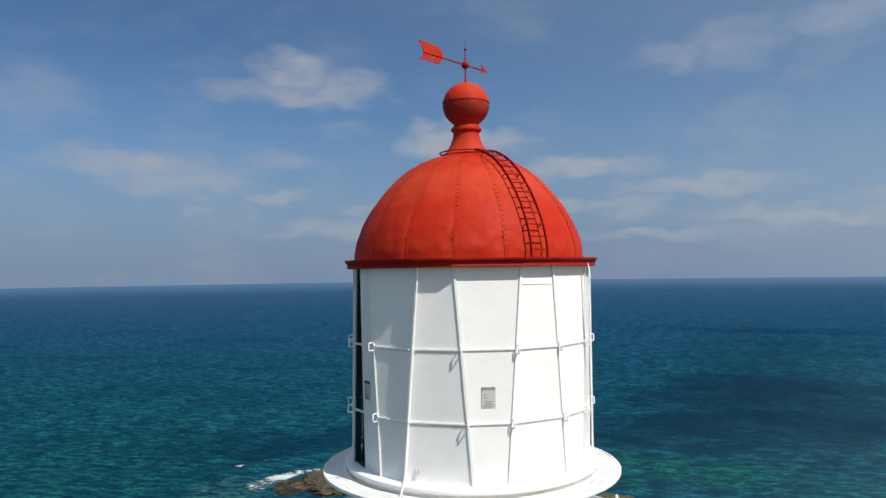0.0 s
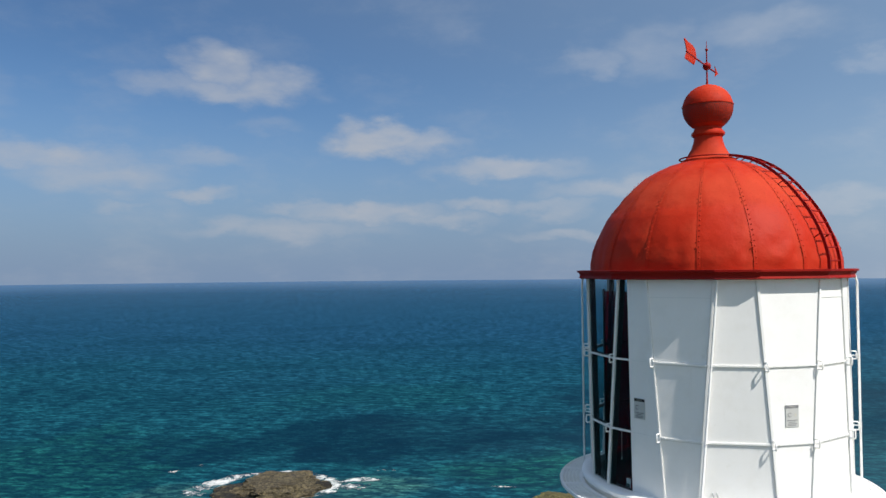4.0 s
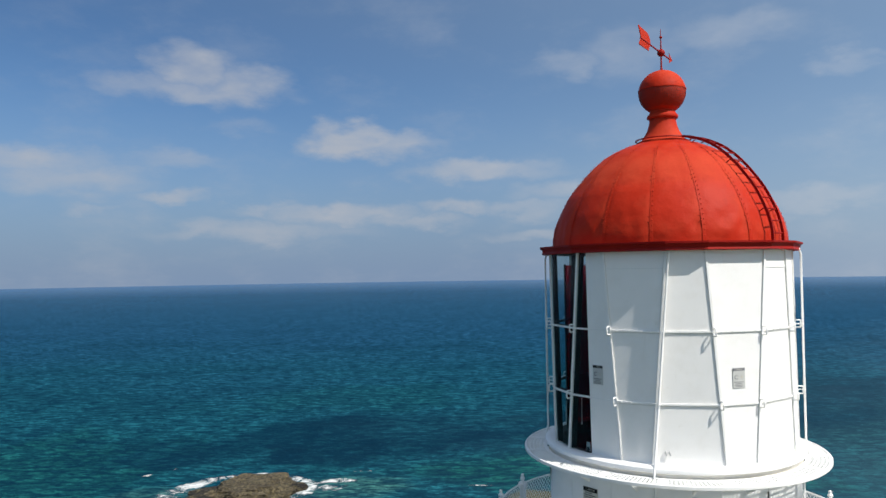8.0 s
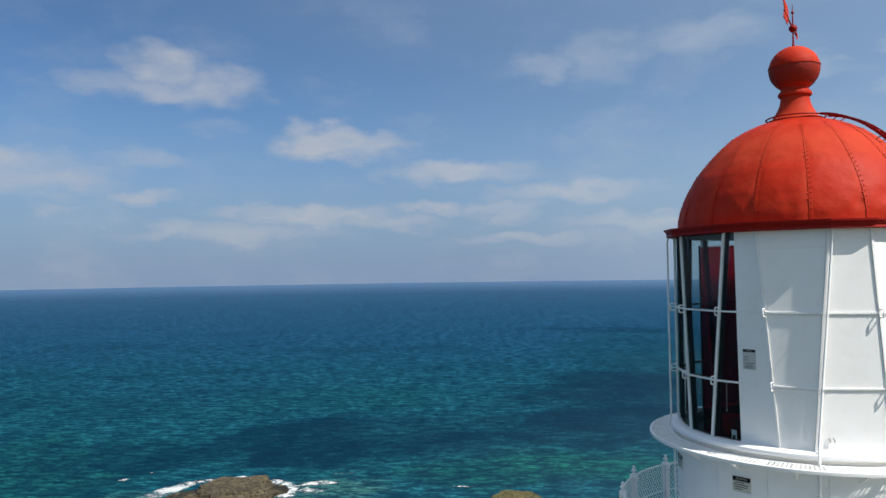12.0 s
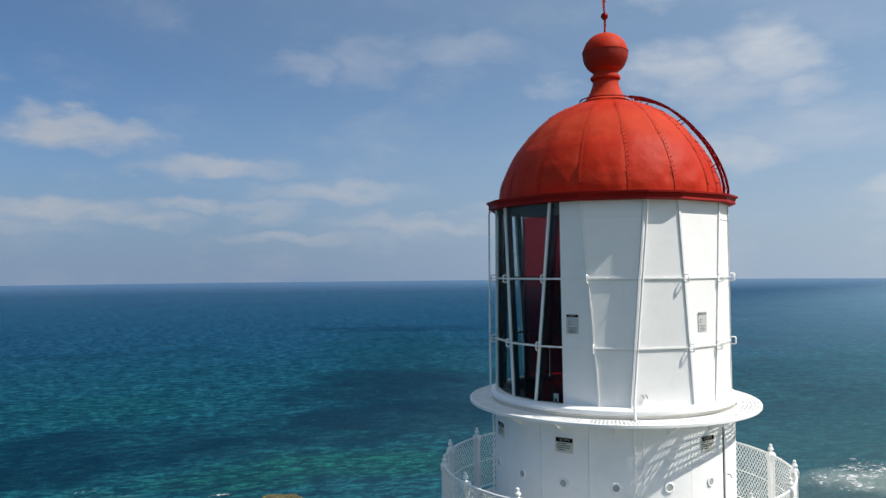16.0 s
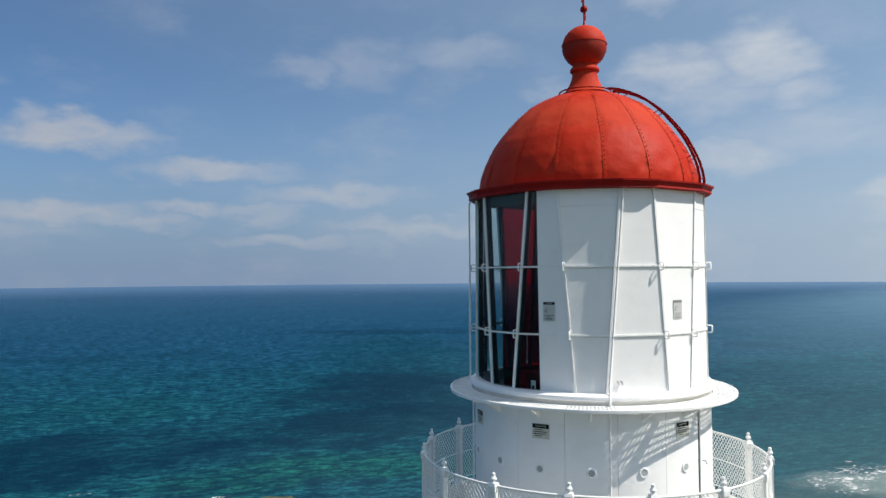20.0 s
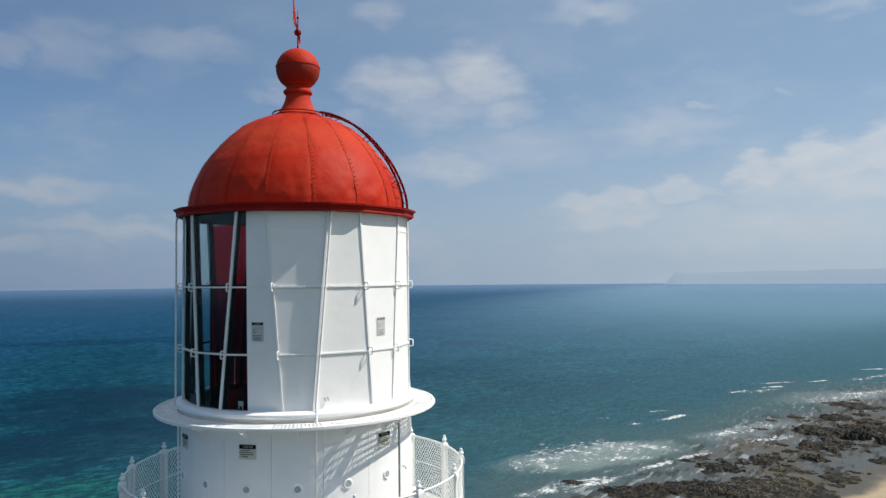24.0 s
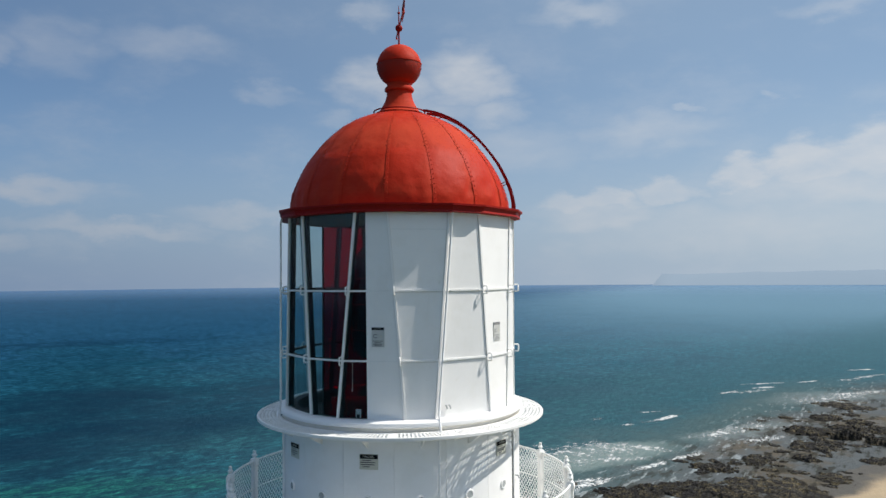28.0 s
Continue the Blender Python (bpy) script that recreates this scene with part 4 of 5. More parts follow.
for k in range(16):
    mid = FIRST + STEP * (k + 0.5)
    outward = polar(1, mid, 0)
    for z in LEVELS[1:3]:
        if k not in WHITE_BAYS and k != 15:
            part("inner_transom", beam(bar_at(k, z, R_BAR - 0.06), bar_at(k + 1, z, R_BAR - 0.06), outward, 0.04, 0.05), BLACK, house)
        # sealant under the transoms; its grey also paints their shadow line
        if k in WHITE_BAYS:
            part("sealant_shade_line", beam(bar_at(k, z - 0.006, R_BAR + 0.004), bar_at(k + 1, z - 0.006, R_BAR + 0.004), outward, 0.048, 0.014), SEALANT_SHADE, house)
        for f in (0.08, 0.22, 0.36) if k == 15 else (0.15, 0.38, 0.62, 0.85):
            c = bar_at(k, z, R_BAR + 0.026).lerp(bar_at(k + 1, z, R_BAR + 0.026), f)
            part("bolt", BOLT, WHITE_OLD, house, m=Matrix.Translation(c) @ turn(mid) @ pose(0, 0, 0, 0, 90, 0))
        if k == 15:
            stop = (PANE_END - bar_az(15, z) + 360) / (bar_az(16, z) - bar_az(15, z))
            part("transom", beam(bar_at(k, z), bar_at(k, z).lerp(bar_at(k + 1, z), stop), outward, 0.026, 0.042), WHITE, house)
            part("panel_seam", beam(bar_at(k, z, R_BAR + 0.003).lerp(bar_at(k + 1, z, R_BAR + 0.003), stop + 0.01), bar_at(k + 1, z, R_BAR + 0.003), outward, 0.009, 0.006), WHITE_OLD, house)
        else:
            part("transom", beam(bar_at(k, z), bar_at(k + 1, z), outward, 0.026, 0.042), WHITE, house)
    for lo, hi in zip(LEVELS, LEVELS[1:]):
        q = [bar_at(k, lo, R_BAR + 0.002), bar_at(k + 1, lo, R_BAR + 0.002), bar_at(k + 1, hi, R_BAR + 0.002), bar_at(k, hi, R_BAR + 0.002)]
        if k in WHITE_BAYS:
            part("blank_panel", slab(q, outward, 0.012), WHITE, house, "white-painted metal sheet in a window bay")
        elif k == 15:
            cut_lo = q[0].lerp(q[1], (PANE_END - bar_az(15, lo) + 360) / (bar_az(16, lo) - bar_az(15, lo)))
            cut_hi = q[3].lerp(q[2], (PANE_END - bar_az(15, hi) + 360) / (bar_az(16, hi) - bar_az(15, hi)))
            part("blank_panel", slab([cut_lo, q[1], q[2], cut_hi], outward, 0.012), WHITE, house)
            pane = part("window_pane", slab([q[0], cut_lo, cut_hi, q[3]], outward, 0.008), GLASS, house, "tinted lantern window pane")
            pane.visible_shadow = False
        else:
            pane = part("window_pane", slab(q, outward, 0.008), GLASS, house)
            pane.visible_shadow = False

for k in (0, 3):
    a, b = bar_at(k, 65.86, R_BAR + 0.004), bar_at(k + 1, 65.86, R_BAR + 0.004)
    part("panel_seam", beam(a.lerp(b, 0.03), a.lerp(b, 0.97), polar(1, FIRST + STEP * (k + 0.5), 0), 0.012, 0.012), WHITE_OLD, house)
for d in (0.0, 1.6):
    part("clip", tube([polar(2.0, -124.6 + d, 63.10), polar(2.04, -124.6 + d, 63.10), polar(2.045, -124.2 + d, 63.05)], 0.011, 6), STEEL, house)

# downpipes from the gutter, past both decks
for a in (-126.3, -36.0, 54.0, 144.0):
    hug = a == -126.3
    r = 2.10 if hug else 2.165
    pipe = part("downpipe", tube([polar(2.12, a + (5 if hug else 0), EAVE_Z + 0.06), polar(r, a + (4.6 if hug else 0), EAVE_Z - 0.08), polar(r, a - (2.4 if hug else 0), SILL_Z + 0.1), polar(2.2, a - (2.6 if hug else 0), DECK_Z + 0.02), polar(R_DRUM + 0.035, a - (2.6 if hug else 0), DECK_Z - 0.2), polar(R_DRUM + 0.035, a - (2.6 if hug else 0), GALLERY_Z + 0.03)], 0.017, 8), WHITE, house, "thin white downpipe")
    for z in (63.81, 64.9):
        part("pipe_clip", tube([polar(R_BAR, a, z), polar(r + 0.02, a, z)], 0.010, 6), WHITE, pipe)

# gutter and dome
gut = bmesh.new()
prof = [(2.03, EAVE_Z - 0.012), (2.155, EAVE_Z - 0.018), (2.19, EAVE_Z - 0.006), (2.178, EAVE_Z + 0.03), (2.192, EAVE_Z + 0.075), (2.224, EAVE_Z + 0.092), (2.226, EAVE_Z + 0.12), (2.18, EAVE_Z + 0.122), (2.14, EAVE_Z + 0.09), (1.96, EAVE_Z + 0.085), (1.9, EAVE_Z + 0.05)]
rings = [[gut.verts.new(polar(r, bar_az(k, EAVE_Z), z)) for r, z in prof] for k in range(16)]
for k in range(16):
    for j in range(len(prof)):
        i = (j + 1) % len(prof)
        gut.faces.new((rings[k][j], rings[(k + 1) % 16][j], rings[(k + 1) % 16][i], rings[k][i]))
bmesh.ops.recalc_face_normals(gut, faces=gut.faces)
part("gutter", gut, RED_DARK, house, "dark red sixteen-sided gutter", smooth=20)
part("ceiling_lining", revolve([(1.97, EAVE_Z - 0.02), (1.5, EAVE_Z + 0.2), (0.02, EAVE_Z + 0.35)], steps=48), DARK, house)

DOME = [(1.975, 66.22), (1.972, 66.40), (1.935, 66.58), (1.872, 66.75), (1.79, 66.93), (1.69, 67.11), (1.565, 67.28), (1.41, 67.475), (1.24, 67.65), (1.06, 67.80), (0.86, 67.915), (0.66, 68.005), (0.45, 68.065), (0.30, 68.09)]


def dome_at(z):
    for (r0, z0), (r1, z1) in zip(DOME, DOME[1:]):
        if z0 <= z <= z1:
            return r0 + (r1 - r0) * (z - z0) / (z1 - z0)
    return 0.3


dome_shell = part("dome", revolve([(r - 0.02, z) for r, z in DOME], steps=64), RED, house, "red-painted riveted sheet-metal dome")


def gore(seed):
    fine = []
    for (r0, z0), (r1, z1) in zip(DOME, DOME[1:]):
        fine += [(r0 + (r1 - r0) * i / 3, z0 + (z1 - z0) * i / 3) for i in range(3)]
    bm = revolve(fine + [DOME[-1]], -STEP / 2, STEP / 2, 18)
    for v in bm.verts:
        p = v.co
        dent = 0.016 * noise.noise(Vector((p.x * 2 + seed * 5, p.y * 2.4, p.z * 2.2))) + 0.006 * noise.noise(Vector((p.x * 7, p.y * 7 + seed, p.z * 6)))
        buckle = 0.034 * max(0, 1 - abs(p.z - 66.5) / 0.22) * noise.noise(Vector((p.y * 5 + seed * 3, p.z * 4, 0)))
        edge = max(0.0, 1 - (STEP / 2 - abs(math.degrees(math.atan2(p.y, p.x)))) / 2.0)
        k = 1 + (dent + buckle) * (1 - edge) / max(0.3, math.hypot(p.x, p.y)) - 0.002 * edge
        v.co = (p.x * k, p.y * k, p.z)
    return bm


SEAM0 = -151.5


def rivet_rows():
    bm = bmesh.new()
    zs = []
    # even steps along the arc
    z = 66.33
    while z < 67.98:
        r = dome_at(z)
        slope = (dome_at(z) - dome_at(z + 0.02)) / 0.02
        zs.append(z)
        z += 0.085 / math.sqrt(1 + slope * slope)
    for i, z in enumerate(zs):
        for s in (-1, 1):
            if s < 0 and i % 9 not in (3, 4):
                continue
            r = dome_at(z)
            c = polar(r + 0.005, math.degrees(s * 0.024 / max(r, 0.2)), z + (0.02 if s > 0 else 0))
            n = Vector((c.x, c.y, (z - 66.3) * 1.05)).normalized()
            u = n.orthogonal().normalized()
            v = n.cross(u)
            ring = [bm.verts.new(c + (u * math.cos(j * math.tau / 6) + v * math.sin(j * math.tau / 6)) * 0.011) for j in range(6)]
            tip = bm.verts.new(c + n * 0.008)
            for j in range(6):
                bm.faces.new((ring[j], ring[(j + 1) % 6], tip))
    return bm


rivets = mesh_of("rivets", rivet_rows(), None)
strip_prof = [(r + 0.006, z) for r, z in DOME[:-1]]
strip = mesh_of("seam_strip", revolve(strip_prof, -0.35, 1.3, 2), 60)
gores = [mesh_of("dome_plate", gore(s), 50) for s in range(7)]
for k in range(16):
    a = SEAM0 + STEP * k
    part("dome_plate", gores[(k * 3) % 7], RED, dome_shell, m=turn(a + STEP / 2))
    seam = part("seam_strip", strip, RED, dome_shell, m=turn(a))
    rv = part("rivets", rivets, RED, dome_shell, m=turn(a))
    tagged(rv, kind="stuff")

# ventilator: neck, collar and pierced ball
part("ventilator_neck", revolve([(0.45, 68.05), (0.44, 68.10), (0.39, 68.115), (0.365, 68.145), (0.318, 68.22), (0.278, 68.29), (0.248, 68.37), (0.232, 68.44), (0.226, 68.50), (0.226, 68.56)], steps=48), RED, house, "flared red ventilator neck")
part("ventilator_collar", revolve([(0.22, 68.50), (0.245, 68.505), (0.268, 68.525), (0.272, 68.55), (0.262, 68.575), (0.238, 68.59), (0.22, 68.63), (0.22, 68.66)], steps=48), RED, house)
BALL_Z, BALL_R = 68.985, 0.408
ball = part("ventilator_ball", revolve([(BALL_R * math.cos(radians(a)), BALL_Z + BALL_R * math.sin(radians(a)) * 0.97) for a in range(-62, 91, 4)] + [(0.001, BALL_Z + BALL_R * 0.972)], steps=64), RED, house, "red ventilator ball pierced with small holes below")
part("ball_flange", revolve([(BALL_R * 0.99 - 0.02, BALL_Z + 0.030), (BALL_R + 0.009, BALL_Z + 0.030), (BALL_R + 0.009, BALL_Z + 0.044), (BALL_R * 0.98 - 0.02, BALL_Z + 0.044)], steps=64), RED, ball)


def holes():
    bm = bmesh.new()
    # the dark inside of the holes is laid on as black diamonds, uncut
    for i in range(11):
        e = radians(1 - i * 4.4)
        n = int(66 * math.cos(e))
        for j in range(n):
            a = math.tau * (j + 0.5 * (i % 2)) / n
            d = Vector((math.cos(e) * math.cos(a), math.cos(e) * math.sin(a), math.sin(e) * 0.97))
            c = Vector((0, 0, BALL_Z)) + d * (BALL_R + 0.003)
            u = Vector((-math.sin(a), math.cos(a), 0))
            v = d.cross(u)
            bm.faces.new([bm.verts.new(c + u * x * 0.0125 + v * y * 0.0125) for x, y in ((-1, 0), (0, -1), (1, 0), (0, 1))])
    return bm


tagged(part("perforated_band", holes(), BLACK, ball, smooth=None), kind="stuff")

# ---- weather vane ----
VANE_Z, VANE_AZ = 69.70, -140.0
vane = thing("weather_vane", (0, 0, BALL_Z + BALL_R * 0.97), "red metal arrow weather vane on a thin spindle", "weather vane")
part("spindle", tube([(0, 0, 69.36), (0, 0, 69.44), (0, 0, 69.60), (0, 0, 69.86), (0, 0, 70.13)], [0.03, 0.016, 0.014, 0.012, 0.004], 10), RED_DARK, vane)
pb = bmesh.new()
bmesh.ops.create_uvsphere(pb, u_segments=20, v_segments=14, radius=0.068, matrix=Matrix.Translation((0, 0, VANE_Z)))
part("pivot_ball", pb, RED_DARK, vane)
kn = bmesh.new()
bmesh.ops.create_uvsphere(kn, u_segments=12, v_segments=8, radius=0.026, matrix=Matrix.Translation((0, 0, 69.98)))
part("finial_knob", kn, RED_DARK, vane)
VDIR, VUP = polar(1, VANE_AZ, 0), Vector((0, 0, 1))


def vpoint(s, h):
    return Vector((0, 0, VANE_Z)) + VDIR * s + VUP * h


part("arrow_shaft", tube([vpoint(-0.62, 0), vpoint(1.08, 0)], 0.014, 8), RED_DARK, vane)
across = VDIR.cross(VUP)
part("arrow_head", slab([vpoint(-0.64, 0.0), vpoint(-0.55, 0.035), vpoint(-0.44, 0.10), vpoint(-0.49, 0.0), vpoint(-0.44, -0.085), vpoint(-0.55, -0.03)], across, 0.012), RED, vane, "red arrow point")
part("tail_fin", slab([vpoint(0.60, 0.0), vpoint(0.615, 0.07), vpoint(0.66, 0.13), vpoint(0.76, 0.165), vpoint(1.08, 0.175), vpoint(1.18, 0.19), vpoint(1.20, 0.175), vpoint(1.13, 0.085), vpoint(1.08, 0.0)], across, 0.012), RED, vane, "solid red tail fin")
for i in range(11):
    x = 0.615 + i * 0.044
    part("tail_tooth", beam(vpoint(x, 0.0), vpoint(x + 0.10, -0.125), across, 0.026, 0.010), RED, vane)

# ---- roof ladder ----
LAD_AZ, LAD_W = -69.3, 0.30
ladder = thing("roof_ladder", polar(2.05, LAD_AZ, 66.27), "curved dark red metal ladder up the dome", "ladder")
ln, lt = polar(1, LAD_AZ, 0), polar(1, LAD_AZ + 90, 0)


def lad_half(t):
    return LAD_W / 2 * (1 - 0.1 * t)


# the stiles follow the dome at a hand's width and bend in to the ring at its top
arc = []
for i in range(25):
    t = i / 24
    z = 66.26 + 1.80 * math.sin(radians(90 * t)) ** 0.97
    r, low, top = dome_at(z), dome_at(max(z - 0.04, 66.22)), dome_at(min(z + 0.04, 68.085))
    n = Vector((0.08, 0, low - top)).normalized()
    gap = 0.105 - 0.05 * t ** 3
    arc.append(ln * (r + n.x * gap) + VUP * (z + n.z * gap))
for s in (-1, 1):
    rail = bmesh.new()
    ends = []
    for i, p in enumerate(arc):
        d = (arc[min(i + 1, 24)] - arc[max(i - 1, 0)]).normalized()
        n = d.cross(lt) * 0.022
        c = p + lt * s * lad_half(i / 24)
        ends.append([rail.verts.new(c + n * u + lt * w * 0.006) for u, w in ((-1, -1), (1, -1), (1, 1), (-1, 1))])
    for p, q in zip(ends, ends[1:]):
        for j in range(4):
            rail.faces.new((p[j], p[(j + 1) % 4], q[(j + 1) % 4], q[j]))
    bmesh.ops.recalc_face_normals(rail, faces=rail.faces)
    part("ladder_rail", rail, RED_DARK, ladder)
length = 0.0
nxt = 0.12
for p, q in zip(arc, arc[1:]):
    seg = (q - p).length
    while nxt <= length + seg:
        c = p.lerp(q, (nxt - length) / seg)
        w = lad_half(min(1.0, nxt / 3.0))
        part("rung", tube([c - lt * w, c + lt * w], 0.011, 6), RED_DARK, ladder)
        nxt += 0.20
    length += seg
part("top_ring", tube([polar(0.47, a, 68.13) for a in range(0, 361, 12)], 0.014, 6, cap=False), RED_DARK, ladder)
for i in (4, 12, 19):
    for s in (-1, 1):
        p = arc[i] + lt * s * lad_half(i / 24)
        zz = p.z
        foot = Vector((p.x, p.y, 0)).normalized() * (dome_at(min(zz - 0.05, 68.1))) + VUP * (zz - 0.05)
        part("standoff", tube([p, foot], 0.009, 6), RED_DARK, ladder)

# ---- gallery railing ----
RAIL_TOP, RAIL_MID, RAIL_LOW = 61.60, 61.08, 60.55
railing = thing("gallery_railing", (0, 0, GALLERY_Z + 0.03), "white iron gallery railing with lattice panels and finials", "railing")
POST0 = -143.0


def square_post(levels):
    """A square post from (half width, height) steps."""
    bm = bmesh.new()
    rings = [[bm.verts.new((R_RAIL + x * w, y * w, z)) for x, y in ((-1, -1), (1, -1), (1, 1), (-1, 1))] for w, z in levels]
    for a, b in zip(rings, rings[1:]):
        for i in range(4):
            bm.faces.new((a[i], a[(i + 1) % 4], b[(i + 1) % 4], b[i]))
    bm.faces.new(rings[-1])
    return bm


def finial_mesh():
    bm = revolve([(0.045, 61.645), (0.022, 61.66), (0.024, 61.672), (0.048, 61.69), (0.05, 61.71), (0.03, 61.735), (0.024, 61.75), (0.03, 61.765), (0.026, 61.785), (0.002, 61.80)], steps=12)
    for v in bm.verts:
        v.co.x += R_RAIL
    return bm


def lattice_mesh():
    """Diamond lattice of flat strips between two posts, curved with the gallery."""
    bm = bmesh.new()
    half = radians(STEP / 2) * R_RAIL - 0.085
    low, top = RAIL_LOW, RAIL_TOP
    pitch, slope = 0.080, 1.35
    reach = (top - low) / slope
    n = int((2 * half + reach) / pitch) + 1
    for s in (-1, 1):
        for i in range(n):
            y0 = -half - reach + i * pitch
            ya, yb = max(y0, -half), min(y0 + reach, half)
            if yb - ya < 0.01:
                continue
            pts = [(ya + (yb - ya) * f, low + (ya + (yb - ya) * f - y0) * slope) for f in (0, 0.5, 1)]
            pts = [polar(R_RAIL + 0.003 * s, math.degrees(y * s / R_RAIL), z) for y, z in pts]
            for a, b in zip(pts, pts[1:]):
                beam(a, b, (1, 0, 0), 0.010, 0.006, bm)
    return bm


def curved_rail(z, r):
    return tube([polar(R_RAIL, a, z) for a in (-STEP / 2 + 0.6, -7.2, -3.6, 0, 3.6, 7.2, STEP / 2 - 0.6)], r, 8)


post_me = mesh_of("post", square_post([(0.075, GALLERY_Z + 0.03), (0.075, GALLERY_Z + 0.08), (0.05, GALLERY_Z + 0.11), (0.046, 61.50), (0.062, 61.52), (0.066, 61.60), (0.05, 61.645)]), None)
side_rod = mesh_of("side_rod", tube([(R_RAIL, 0, RAIL_LOW), (R_RAIL, 0, RAIL_TOP)], 0.014, 8), 60)
finial_me, lattice_me = mesh_of("finial", finial_mesh(), 40), mesh_of("lattice_panel", lattice_mesh(), None)
rail_me = {"top_rail": mesh_of("top_rail", curved_rail(RAIL_TOP, 0.019), 60), "middle_rail": mesh_of("middle_rail", curved_rail(RAIL_MID, 0.013), 60), "bottom_rail": mesh_of("bottom_rail", curved_rail(RAIL_LOW, 0.013), 60)}
edge = STEP / 2 - math.degrees(0.09 / R_RAIL)
for k in range(16):
    a = POST0 + STEP * k
    po = part("post", post_me, WHITE_OLD, railing, m=turn(a))
    part("finial", finial_me, WHITE_OLD, po, m=turn(a))
    m = turn(a + STEP / 2)
    panel = part("lattice_panel", lattice_me, WHITE_OLD, railing, "white diamond lattice panel", m=m)
    for sgn in (-1, 1):
        part("side_rod", side_rod, WHITE_OLD, panel, m=turn(a + STEP / 2 + sgn * edge))
    for name, me in rail_me.items():
        part(name, me, WHITE_OLD, railing, m=m)

# ---- signs ----


def lettered(text, size, material, parent, m, name="lettering"):
    c = bpy.data.curves.new(name, "FONT")
    c.body, c.size, c.align_x, c.align_y, c.extrude = text, size, "CENTER", "CENTER", 0.0006
    tmp = new(name, c)
    dg = bpy.context.evaluated_depsgraph_get()
    me = bpy.data.meshes.new_from_object(tmp.evaluated_get(dg))
    bpy.data.objects.remove(tmp)
    me.name = name
    me.materials.clear()
    return part(name, me, material, parent, m=m)


def box(w, h, d):
    bm = bmesh.new()
    bmesh.ops.create_cube(bm, size=1.0, matrix=Matrix.Diagonal((w, h, d, 1)))
    return bm


def sign(az, z, r, w, h, tall, bay=None, ink=INK, top=PRINT):
    """A printed caution sign: x to the right, y up, z out of the face. On a flat window bay it takes the bay's facing."""
    facing = az
    if bay is not None:
        facing = FIRST + STEP * (bay + 0.5)
        half = (bar_az(bay + 1, z) - bar_az(bay, z)) / 2
        r = ((R_BAR + 0.002) * math.cos(radians(half)) + 0.004) / math.cos(radians(az - facing))
    face = Matrix.Translation(polar(r, az, z)) @ turn(facing) @ pose(0, 0, 0, 90, 0, 90)
    s = new("caution_sign")
    s.matrix_basis = face
    PLACED[s] = face
    tagged(s, "small grey caution sign with pale grey print" if ink == PALE_PRINT else "small grey caution sign with a dark header" if tall else "small cream caution sign with a black header", "sign", "caution signs")
    at = lambda x, y, k: face @ Matrix.Translation((x, y, k))
    part("backing", box(w, h, 0.006), SIGN_BACK if tall else SIGN_CREAM, s, m=at(0, 0, 0.003))
    part("header", box(w * 0.96, h * (0.13 if tall else 0.28), 0.002), top, s, m=at(0, h * (0.42 if tall else 0.34), 0.008))
    lettered("CAUTION", h * (0.07 if tall else 0.17), SIGN_CREAM, s, at(0, h * (0.42 if tall else 0.34), 0.0100))
    if tall:
        part("pictogram", tube([(0.028 * math.cos(radians(a)), 0.028 * math.sin(radians(a)), 0) for a in range(40, 331, 20)], 0.004, 6), ink, s, m=at(-w * 0.2, h * 0.05, 0.008))
        part("pictogram", slab([(-0.02, -0.02, 0.001), (0.02, -0.02, 0.001), (0, 0.025, 0.001)], (0, 0, 1), 0.002), SIGN_CREAM, s, m=at(w * 0.25, h * 0.06, 0.0085))
        for y, l in ((-0.20, 0.8), (-0.28, 0.5), (-0.36, 0.7), (-0.43, 0.6)):
            part("print_line", box(w * l, h * 0.03, 0.001), ink, s, m=at(-w * 0.08 * (1 - l), h * y, 0.0075))
    else:
        for y, l in ((0.10, 0.5), (-0.04, 0.8), (-0.18, 0.74), (-0.32, 0.4)):
            part("print_line", box(w * l, h * 0.055, 0.001), ink, s, m=at(-w * 0.4 * (1 - l) * 0.6, h * y, 0.0075))
    return s


sign(-154.9, 64.185, 0, 0.205, 0.305, True, -1)
# this sign has pale grey print and header
sign(-92.8, 64.20, 0, 0.205, 0.305, True, 2, PALE_PRINT, PALE_PRINT)
sign(-158.7, 62.285, R_DRUM + 0.001, 0.295, 0.235, False)
sign(-93.2, 62.295, R_DRUM + 0.001, 0.295, 0.235, False)
sign(158.5, 62.285, R_DRUM + 0.001, 0.295, 0.235, False)

# ---- inside the lantern ----
screen = thing("red_filter_screen", polar(1.86, 183, DECK_Z - 0.03), "tall sheet of red filter glass behind the lantern windows", "filter screen")
part("red_glass", ring_block(1.855, 1.863, DECK_Z + 0.10, 65.93, 173.0, 206.0, 12), RED_GLASS, screen).visible_shadow = False
part("screen_foot", ring_block(1.84, 1.88, DECK_Z - 0.03, DECK_Z + 0.10, 173.0, 206.0, 12), DARK, screen)
part("screen_frame", beam(polar(1.86, 172.6, DECK_Z - 0.03), polar(1.86, 172.6, 65.95), polar(1, 172.6, 0), 0.02, 0.03), DARK, screen)
# white bucket shape added where a sunlit patch shows low behind the red glass
bright_stand_in = thing("bucket", (-0.98, 0.62, DECK_Z - 0.03), "white bucket shape added for a bright patch low in the lantern", "bucket")
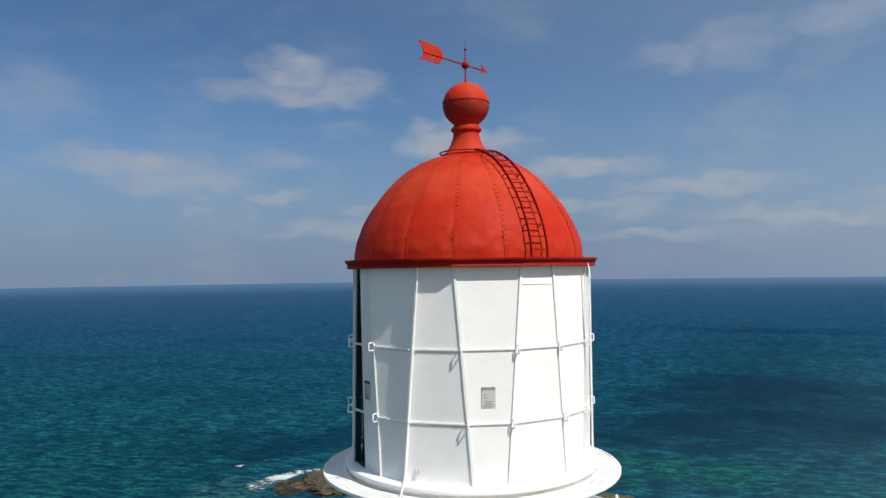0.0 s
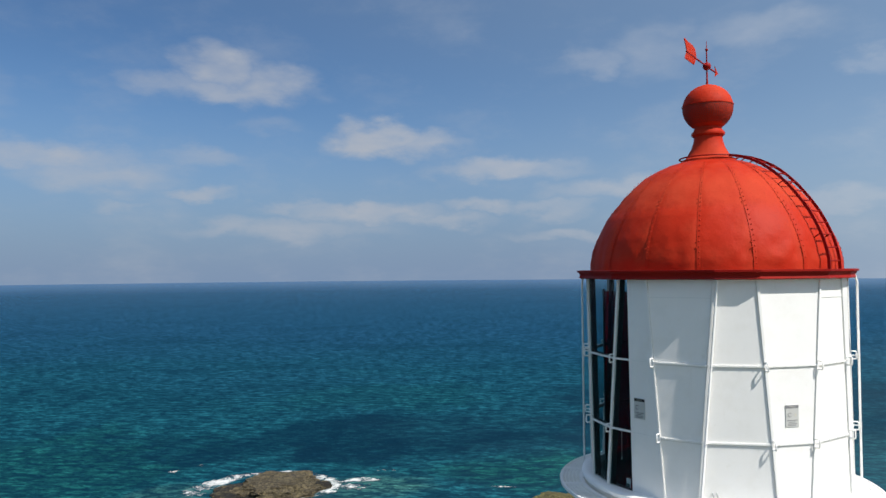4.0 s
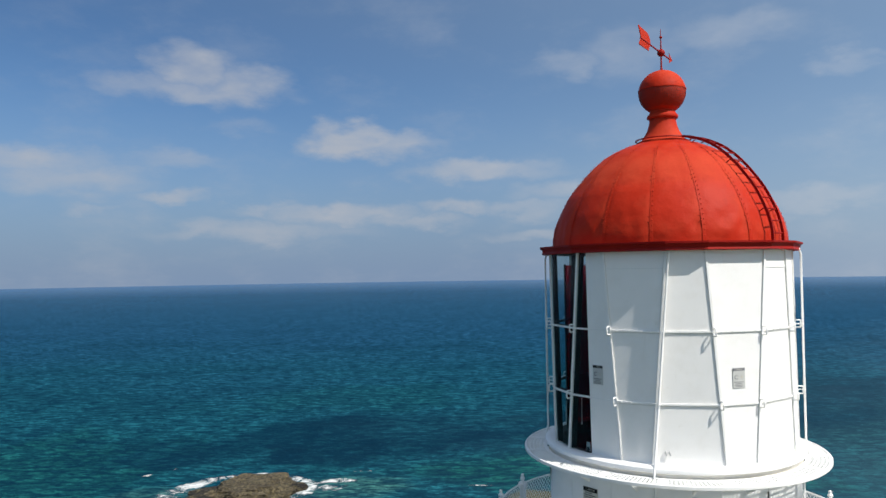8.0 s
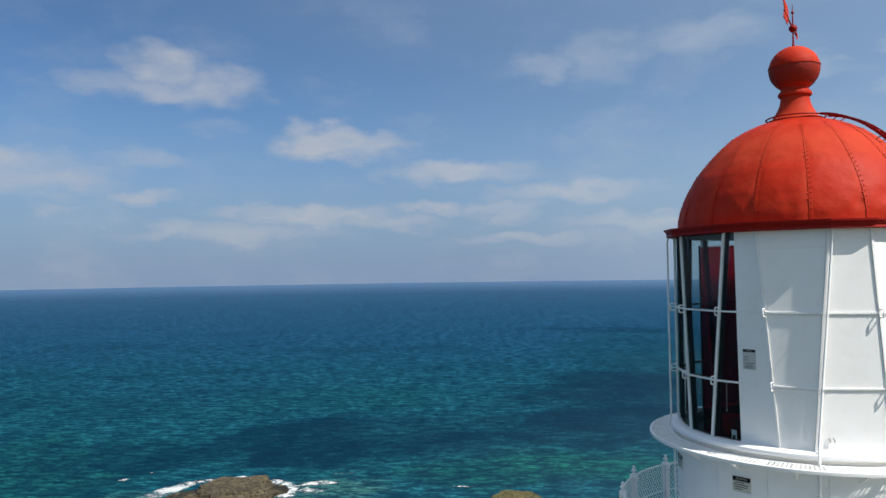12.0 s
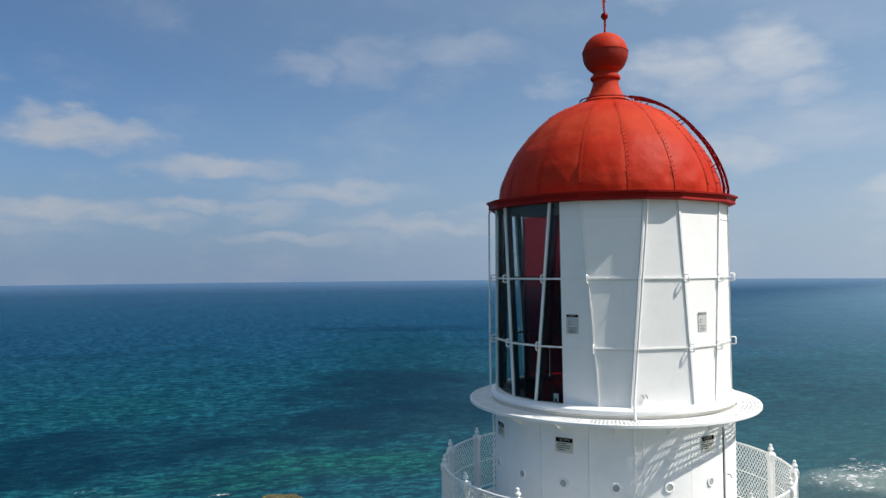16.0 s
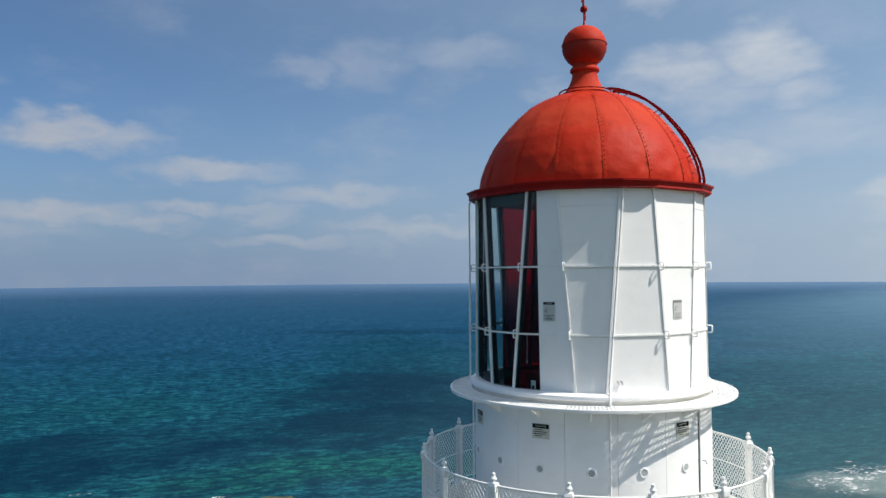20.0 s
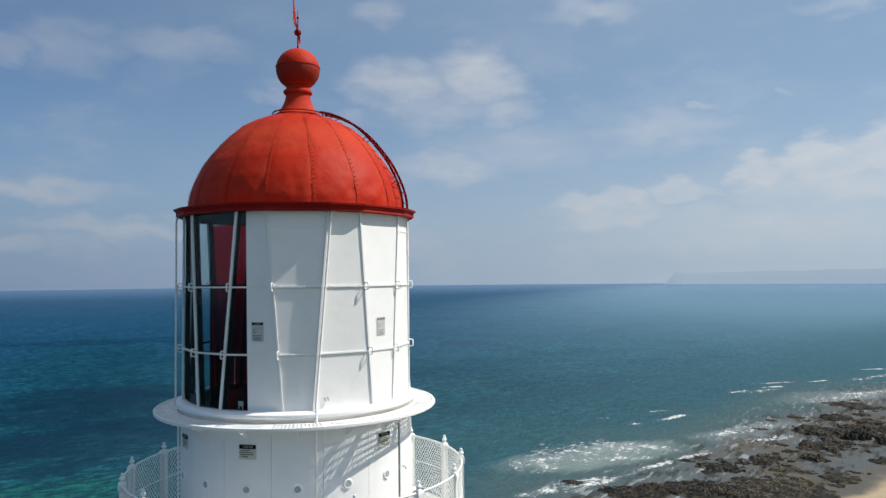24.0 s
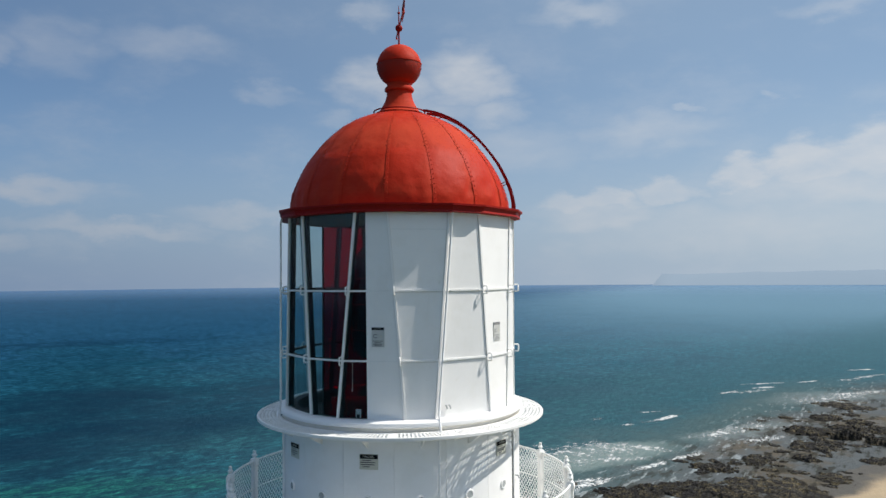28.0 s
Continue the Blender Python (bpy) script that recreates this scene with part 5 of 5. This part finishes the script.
part("stand_in_body", revolve([(0.02, DECK_Z - 0.03), (0.12, DECK_Z - 0.03), (0.15, DECK_Z + 0.26), (0.16, DECK_Z + 0.28), (0.14, DECK_Z + 0.28), (0.11, DECK_Z)], steps=24), WHITE, bright_stand_in, m=Matrix.Translation((-0.98, 0.62, 0)))
box_ob = thing("socket_box", polar(1.84, -166.0, DECK_Z), "small white electrical socket box low in the lantern", "socket")
part("box_body", beam(polar(1.84, -166.0, DECK_Z + 0.10), polar(1.84, -166.0, DECK_Z + 0.30), polar(1, -166.0, 0), 0.09, 0.05), WHITE, box_ob)
part("socket_face", beam(polar(1.868, -166.0, DECK_Z + 0.15), polar(1.868, -166.0, DECK_Z + 0.22), polar(1, -166.0, 0), 0.05, 0.006), DARK, box_ob)
cord = thing("pull_cord", polar(1.93, -168.0, 63.32), "thin pale pull cord hanging inside the lantern glass", "cord")
part("cord_line", tube([polar(2.0, -168.0, 63.80), polar(1.94, -168.0, 63.775), polar(1.93, -168.0, 63.74), polar(1.93, -168.2, 63.36)], 0.0038, 6), SIGN_BACK, cord)
part("cord_knob", revolve([(0.001, 63.32), (0.010, 63.325), (0.011, 63.35), (0.006, 63.365), (0.001, 63.366)], steps=12), SIGN_BACK, cord, m=Matrix.Translation(polar(1.93, -168.2, 0)))
optic = thing("lamp_pedestal", (0, 0, DECK_Z - 0.03), "round brass and iron lamp pedestal inside the lantern", "pedestal")
part("column", revolve([(0.45, DECK_Z - 0.03), (0.45, DECK_Z + 0.08), (0.3, DECK_Z + 0.12), (0.26, DECK_Z + 0.7), (0.4, DECK_Z + 0.78), (0.4, DECK_Z + 0.86), (0.02, DECK_Z + 0.86)], steps=32), BRASS, optic)
part("lens_barrel", revolve([(0.02, DECK_Z + 0.9), (0.7, DECK_Z + 0.92), (0.88, DECK_Z + 1.1), (0.92, DECK_Z + 1.6), (0.93, DECK_Z + 1.9), (0.92, DECK_Z + 2.2), (0.85, DECK_Z + 2.7), (0.5, DECK_Z + 3.15), (0.02, DECK_Z + 3.2)], steps=48), LENS_DARK, optic, "dark prismatic lens barrel")
for i in range(8):
    part("lens_rib", tube([polar(r, 45 * i + 10, DECK_Z + z) for r, z in ((0.72, 0.9), (0.90, 1.1), (0.95, 1.9), (0.87, 2.7), (0.52, 3.15))], 0.016, 6), BRASS, optic)
for z, r in ((0.92, 0.74), (1.45, 0.93), (1.9, 0.95), (2.35, 0.93), (2.75, 0.84)):
    part("lens_hoop", tube([polar(r, a, DECK_Z + z) for a in range(0, 361, 10)], 0.012, 6, cap=False), BRASS, optic)
